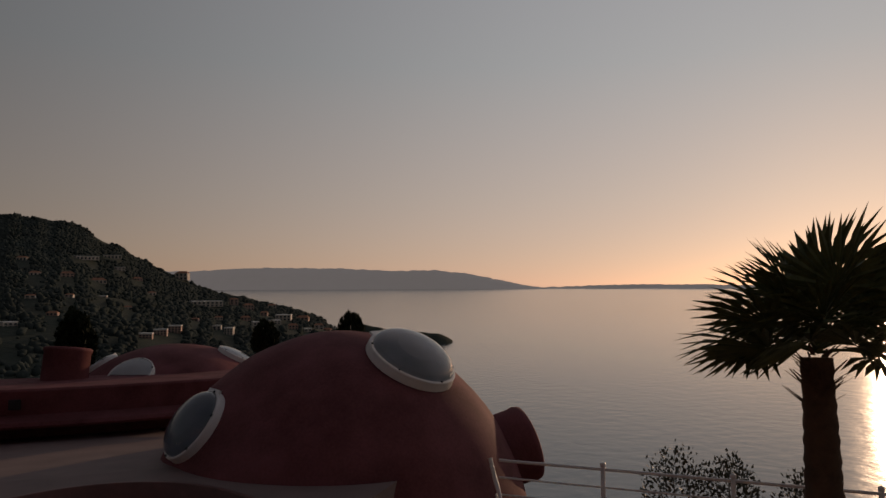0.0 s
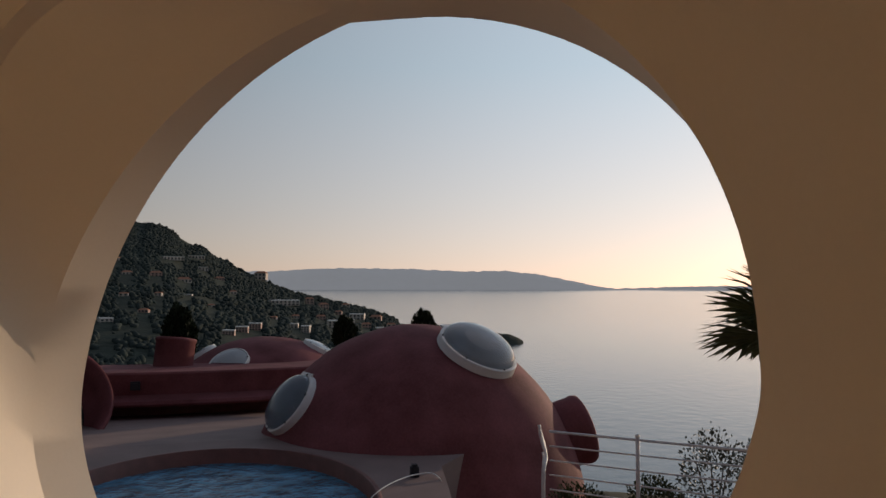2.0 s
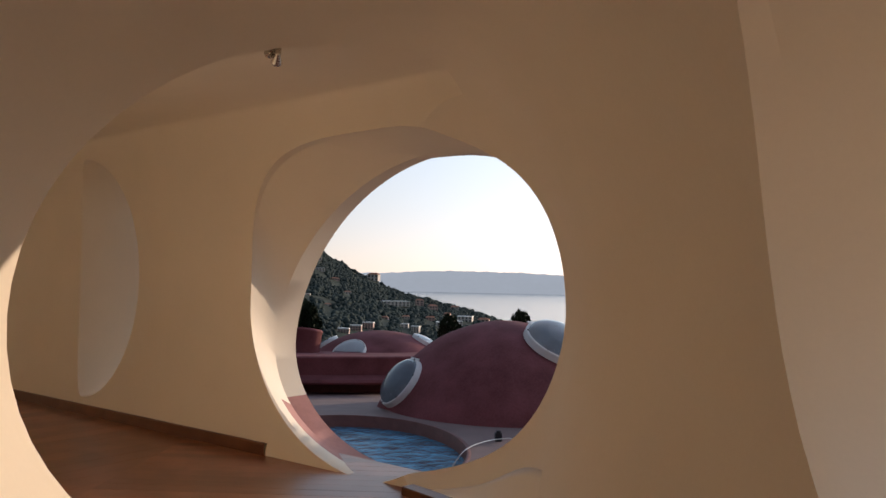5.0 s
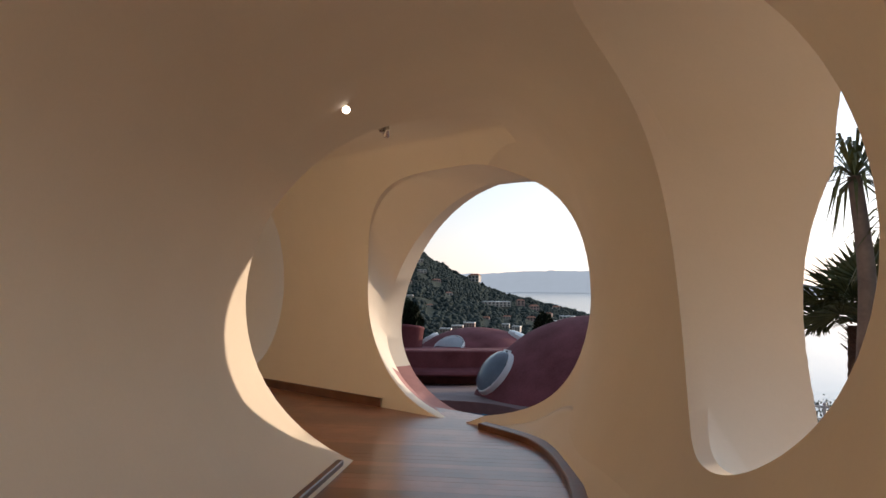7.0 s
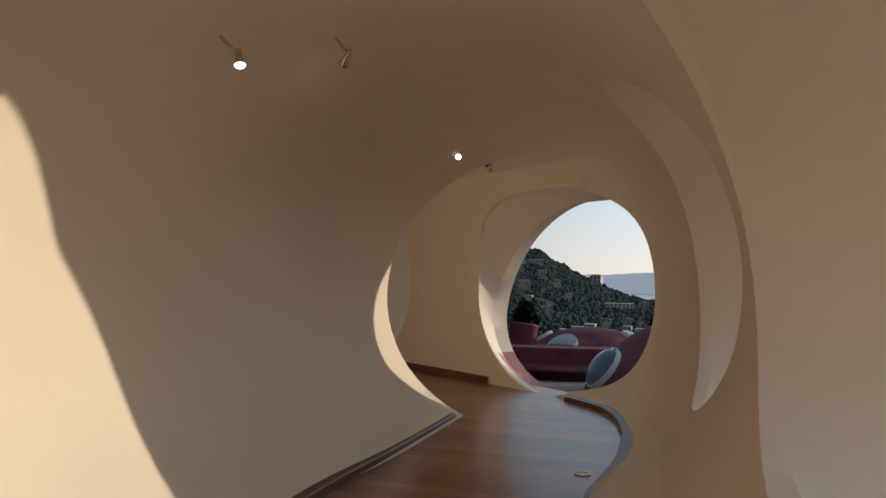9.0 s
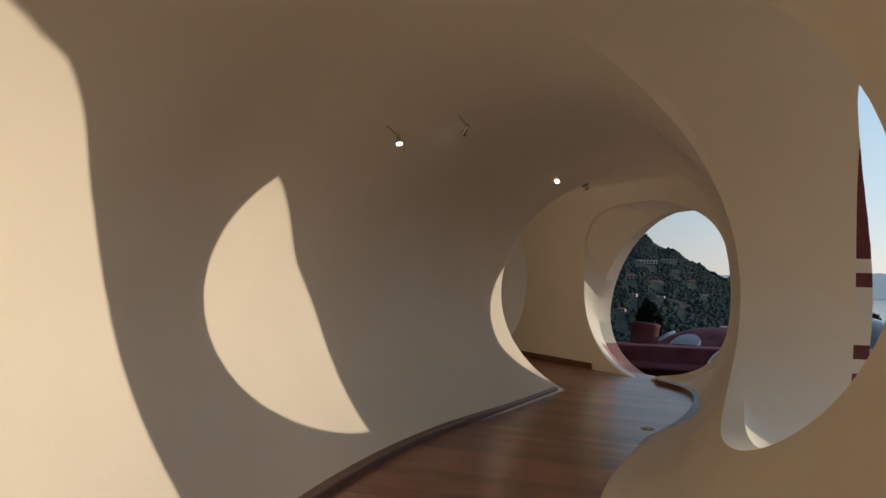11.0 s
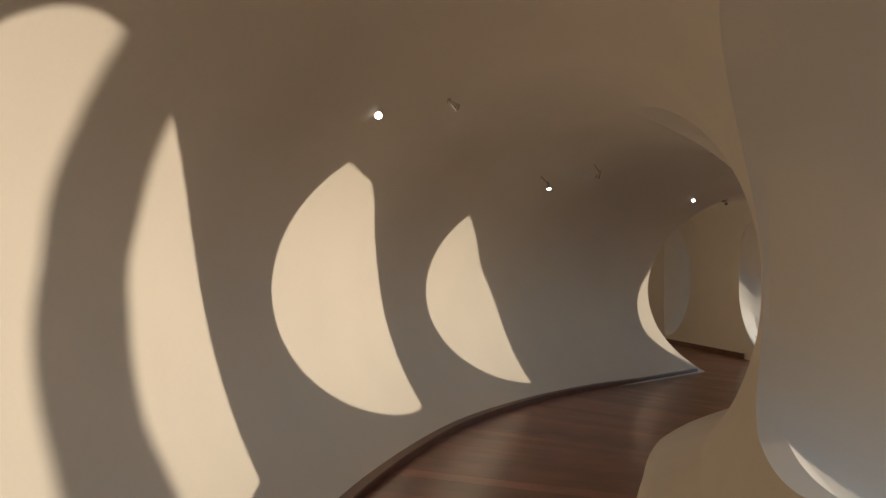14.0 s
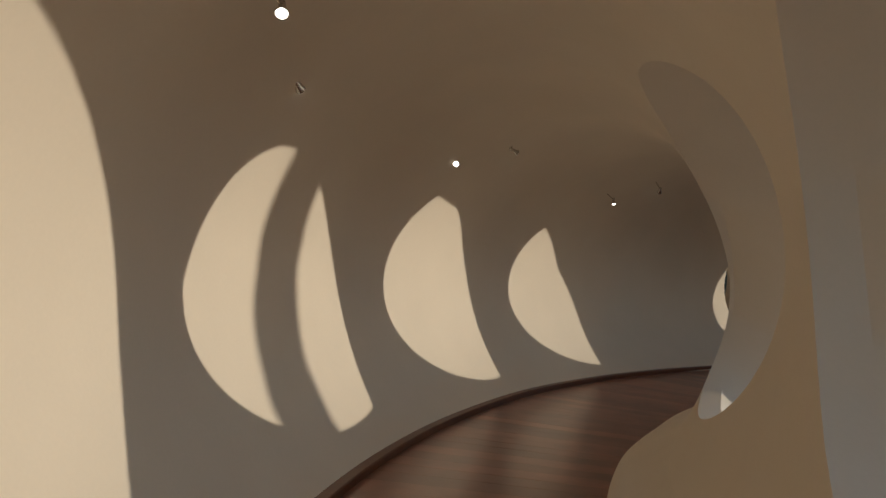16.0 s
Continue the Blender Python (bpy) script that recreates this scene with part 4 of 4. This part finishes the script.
def house(az, el, w, h, material, label, floors=2, cols=3, flat=False):
    r = hill_spot(az, el)
    SITES.append((az, r, w / 1243 * 57.3 * 0.5 + 0.12))
    w, h = w / 1243 * r, 0.78 * h / 1243 * r
    p = polar(az, r, ground_z(az, r) - 0.6)
    d = w * 0.6
    t = thing("hillside_house", p, label, "house", "houses on the hillside")
    t.rotation_euler = (0, 0, radians(-az + (17 * (int(az * 10) % 5) - 34) * 0.6))
    bm = bmesh.new()
    box_bm(bm, (0, 0, h / 2), (w, d, h))
    part("wall", bm, material, t)
    bm = bmesh.new()
    if flat:
        box_bm(bm, (0, 0, h + 0.15), (w * 1.03, d * 1.05, 0.3))
    else:
        e = [bm.verts.new(q) for q in ((-w * .54, -d * .56, h), (w * .54, -d * .56, h), (w * .54, d * .56, h), (-w * .54, d * .56, h), (-w * .3, 0, h + d * .28), (w * .3, 0, h + d * .28))]
        for f in ((0, 1, 5, 4), (2, 3, 4, 5), (0, 4, 3), (1, 2, 5), (3, 2, 1, 0)):
            bm.faces.new([e[i] for i in f])
    part("roof", bm, WHITE_PAINT if flat else ROOF, t)
    for i in range(floors):
        for j in range(cols):
            bm = bmesh.new()
            x, z = (j + 0.5) / cols * w - w / 2, (i + 0.55) / floors * h
            box_bm(bm, (x, -d / 2 - 0.02, z), (w / cols * 0.5, 0.12, h / floors * 0.55))
            box_bm(bm, (x, -d / 2 - 0.06, z - h / floors * 0.3), (w / cols * 0.6, 0.2, h / floors * 0.06))
            part("window", bm, PANE, t)


for az, el, w, h, m, fl, co, flat in (
        (0.55, 0.85, 20, 15, 0, 2, 3, False), (2.3, -1.45, 48, 11, 0, 2, 7, True), (4.3, -1.5, 14, 16, 1, 3, 2, False), (5.4, -1.8, 16, 12, 1, 2, 3, False),
        (8.1, -2.6, 26, 12, 0, 2, 4, True), (6.3, -3.3, 26, 18, 0, 3, 4, True), (4.0, -3.7, 15, 18, 0, 4, 3, True), (9.6, -2.75, 20, 10, 1, 2, 3, False),
        (10.8, -3.3, 16, 9, 0, 2, 2, False), (-1.9, -3.75, 20, 13, 1, 3, 4, True), (-0.9, -3.6, 20, 15, 1, 3, 4, True), (0.1, -3.45, 20, 18, 1, 4, 4, True),
        (-6.1, 2.0, 34, 7, 0, 1, 6, True), (-4.3, 2.1, 26, 7, 0, 1, 5, True), (-7.2, 0.75, 18, 9, 1, 2, 3, False), (-5.2, 0.35, 22, 7, 0, 1, 4, False), (-9.2, 0.9, 16, 6, 0, 1, 3, False),
        (-7.0, -0.75, 12, 9, 0, 2, 2, False), (-9.4, -0.8, 14, 9, 0, 2, 2, False), (-4.9, -0.75, 14, 5, 0, 1, 2, True), (-10.6, -2.6, 20, 10, 0, 2, 3, True), (-13.5, 0.4, 18, 8, 1, 2, 3, False),
        (-15.5, -1.5, 18, 9, 0, 2, 3, False), (-12.2, -3.9, 22, 7, 0, 1, 4, True), (-8.0, -2.0, 16, 10, 1, 2, 3, False), (7.2, -1.75, 14, 9, 0, 2, 2, False), (11.5, -3.6, 14, 8, 1, 2, 2, False), (-3.2, -1.6, 12, 7, 0, 1, 2, False),
        (3.2, -2.6, 14, 10, 0, 2, 3, False), (5.2, -2.7, 16, 11, 1, 2, 3, False), (7.4, -3.0, 18, 12, 0, 3, 3, True), (8.8, -3.35, 16, 12, 1, 2, 3, False), (9.9, -3.6, 14, 10, 0, 2, 2, True), (1.5, -2.6, 12, 8, 1, 2, 2, False),
        (-2.6, 0.4, 14, 8, 1, 2, 3, False), (-3.8, 1.2, 16, 8, 0, 2, 3, True), (-1.6, -0.6, 12, 7, 0, 1, 2, False), (6.6, -2.3, 12, 10, 1, 2, 2, False), (3.1, -3.3, 14, 12, 0, 3, 2, True), (-10.0, 1.9, 14, 7, 0, 1, 3, False)):
    house(az, el, w, h, PINK_WALL if m else FAR_WALL, "pale pink hillside villa with a clay roof" if m else "white hillside villa among dark trees", fl, co, flat)

# leaf green turned paler and bluer to put air haze into the colour
WOOD = mat("hazed_woodland", (0.042, 0.055, 0.052), 0.95, var=0.25, scale=0.03, fine=0.3, bump=0, spec=0.05, tint=(0.050, 0.064, 0.058))
rng = random.Random(12)
rows = []
while len(rows) < 36000:
    az = rng.uniform(-34, 13.5)
    rr = ridge_r(az)
    r = rr * (0.115 + 0.925 * rng.random() ** 0.7)
    s = rng.uniform(0.7, 1.8) * (0.55 + 0.45 * r / rr)
    if noise.noise(Vector((az * 0.5, r * 0.02, 4))) < -0.5:
        continue
    if any(abs(az - a) < d and q - 45 < r < q + 6 for a, q, d in SITES):
        continue
    rows.append((polar(az, r, ground_z(az, r) + s * 0.12), s, rng.choice((0.8, 1.0, 1.0, 1.6))))
me = blob_cloud(rows, 3)
me.materials.append(WOOD)
for f in me.polygons:
    f.use_smooth = True
tagged(new("woods", me), "dense dark green trees over the hillside", "woods", kind="stuff")


# ---- lamps in the gallery ----
LENS = bpy.data.materials.new("lamp_lens")
LENS.use_nodes = True
LENS.node_tree.nodes["Principled BSDF"].inputs["Emission Color"].default_value = (1.0, 0.93, 0.82, 1)
LENS.node_tree.nodes["Principled BSDF"].inputs["Emission Strength"].default_value = 9.0
CHROME = mat("satin_nickel", (0.62, 0.58, 0.52), 0.25, metal=1.0, var=0.06, scale=20)


def ceiling_at(p):
    """The tube's inner face above p, along the way out from its centre line."""
    q, n, w = min(main_st, key=lambda s: (s[0] - Vector((p.x, p.y, 0))).length)
    r, h = (p - q).dot(n), p.z - CZ
    k = 1 / math.hypot(r / (w[1] if r > 0 else w[0]), h / RZ)
    return p + n * (r * (k - 1)) + Vector((0, 0, h * (k - 1))), (n * -r + Vector((0, 0, -h))).normalized()


def spot(at, aim, lit):
    at, aim = Vector(at), Vector(aim).normalized()
    c, n = ceiling_at(at)
    if (c - at).dot(n) > -0.055:
        at = c + n * 0.055
        c, n = ceiling_at(at)
    t = thing("spot_lamp", c, "small satin nickel ceiling spot lamp, switched on" if lit else "small satin nickel ceiling spot lamp turned away", "spot lamp", "spot lamps under the ceiling")
    inv = Matrix.Translation(-c)
    bm = bmesh.new()
    lathe(bm, [(0.0, -0.01), (0.055, -0.01), (0.055, 0.012), (0.045, 0.022), (0, 0.024)], axes_to(n), 20)
    part("base_plate", bm, CHROME, t, smooth=False)
    bm = bmesh.new()
    back = at - aim * 0.06
    sweep(bm, cr([Vector((0, 0, 0)), (back - c) * 0.5 + n * 0.03, back - c], 5), 0.009, 8)
    lathe(bm, [(0.0, -0.018), (0.016, -0.018), (0.018, 0), (0.016, 0.018), (0, 0.018)], Matrix.Translation(back - c), 10)
    part("stem", bm, CHROME, t, smooth=True)
    bm = bmesh.new()
    lathe(bm, [(0.0, -0.055), (0.014, -0.055), (0.019, -0.04), (0.022, -0.012), (0.032, 0.024), (0.034, 0.034), (0.031, 0.034), (0.028, 0.024)], Matrix.Translation(at - c) @ axes_to(aim), 22)
    part("head", bm, CHROME, t, smooth=True)
    bm = bmesh.new()
    lathe(bm, [(0.0, 0.028), (0.015, 0.027), (0.0285, 0.023)], Matrix.Translation(at - c) @ axes_to(aim), 20)
    part("lens", bm, LENS, t, "glowing lamp lens")
    if lit:
        ld = bpy.data.lights.new("spot_beam", 'SPOT')
        ld.energy, ld.spot_size, ld.spot_blend, ld.color, ld.shadow_soft_size = 5.0, radians(70), 0.6, (1.0, 0.85, 0.65), 0.03
        lo = new("spot_beam", ld)
        lo.matrix_world = look(at + aim * 0.06, at + aim)
        lo.parent = t
        lo.matrix_parent_inverse = Matrix.Translation(-c)
    return t


for at, aim, lit in (((-1.39, 4.97, 2.95), (0.2, -0.9, -0.35), True), ((-1.26, 6.07, 3.12), (-0.2, 0.9, -0.3), False),
                     ((-1.80, 0.93, 2.69), (0.3, -0.35, -0.88), True), ((-1.47, 1.64, 2.91), (-0.5, 0.5, -0.5), False),
                     ((-1.07, -2.96, 2.78), (0.6, -0.65, -0.45), True), ((-0.92, -2.17, 2.96), (0.2, 0.6, -0.3), False),
                     ((0.67, -5.82, 2.74), (-0.4, 0.75, -0.5), False), ((1.55, -6.37, 2.81), (0.6, -0.3, -0.7), True)):
    spot(at, aim, lit)

# round brass floor outlet near the wall
bm = bmesh.new()
lathe(bm, [(0.0, 0.004), (0.045, 0.004), (0.05, 0.010), (0.068, 0.010), (0.072, 0.0)], Matrix.Translation((-0.01, 3.53, 0.0)), 28)
tagged(part("floor_outlet", bm, mat("brass", (0.45, 0.33, 0.16), 0.35, metal=1.0, var=0.1, scale=20), smooth=False), "round brass floor outlet cover by the wall", "floor outlet")
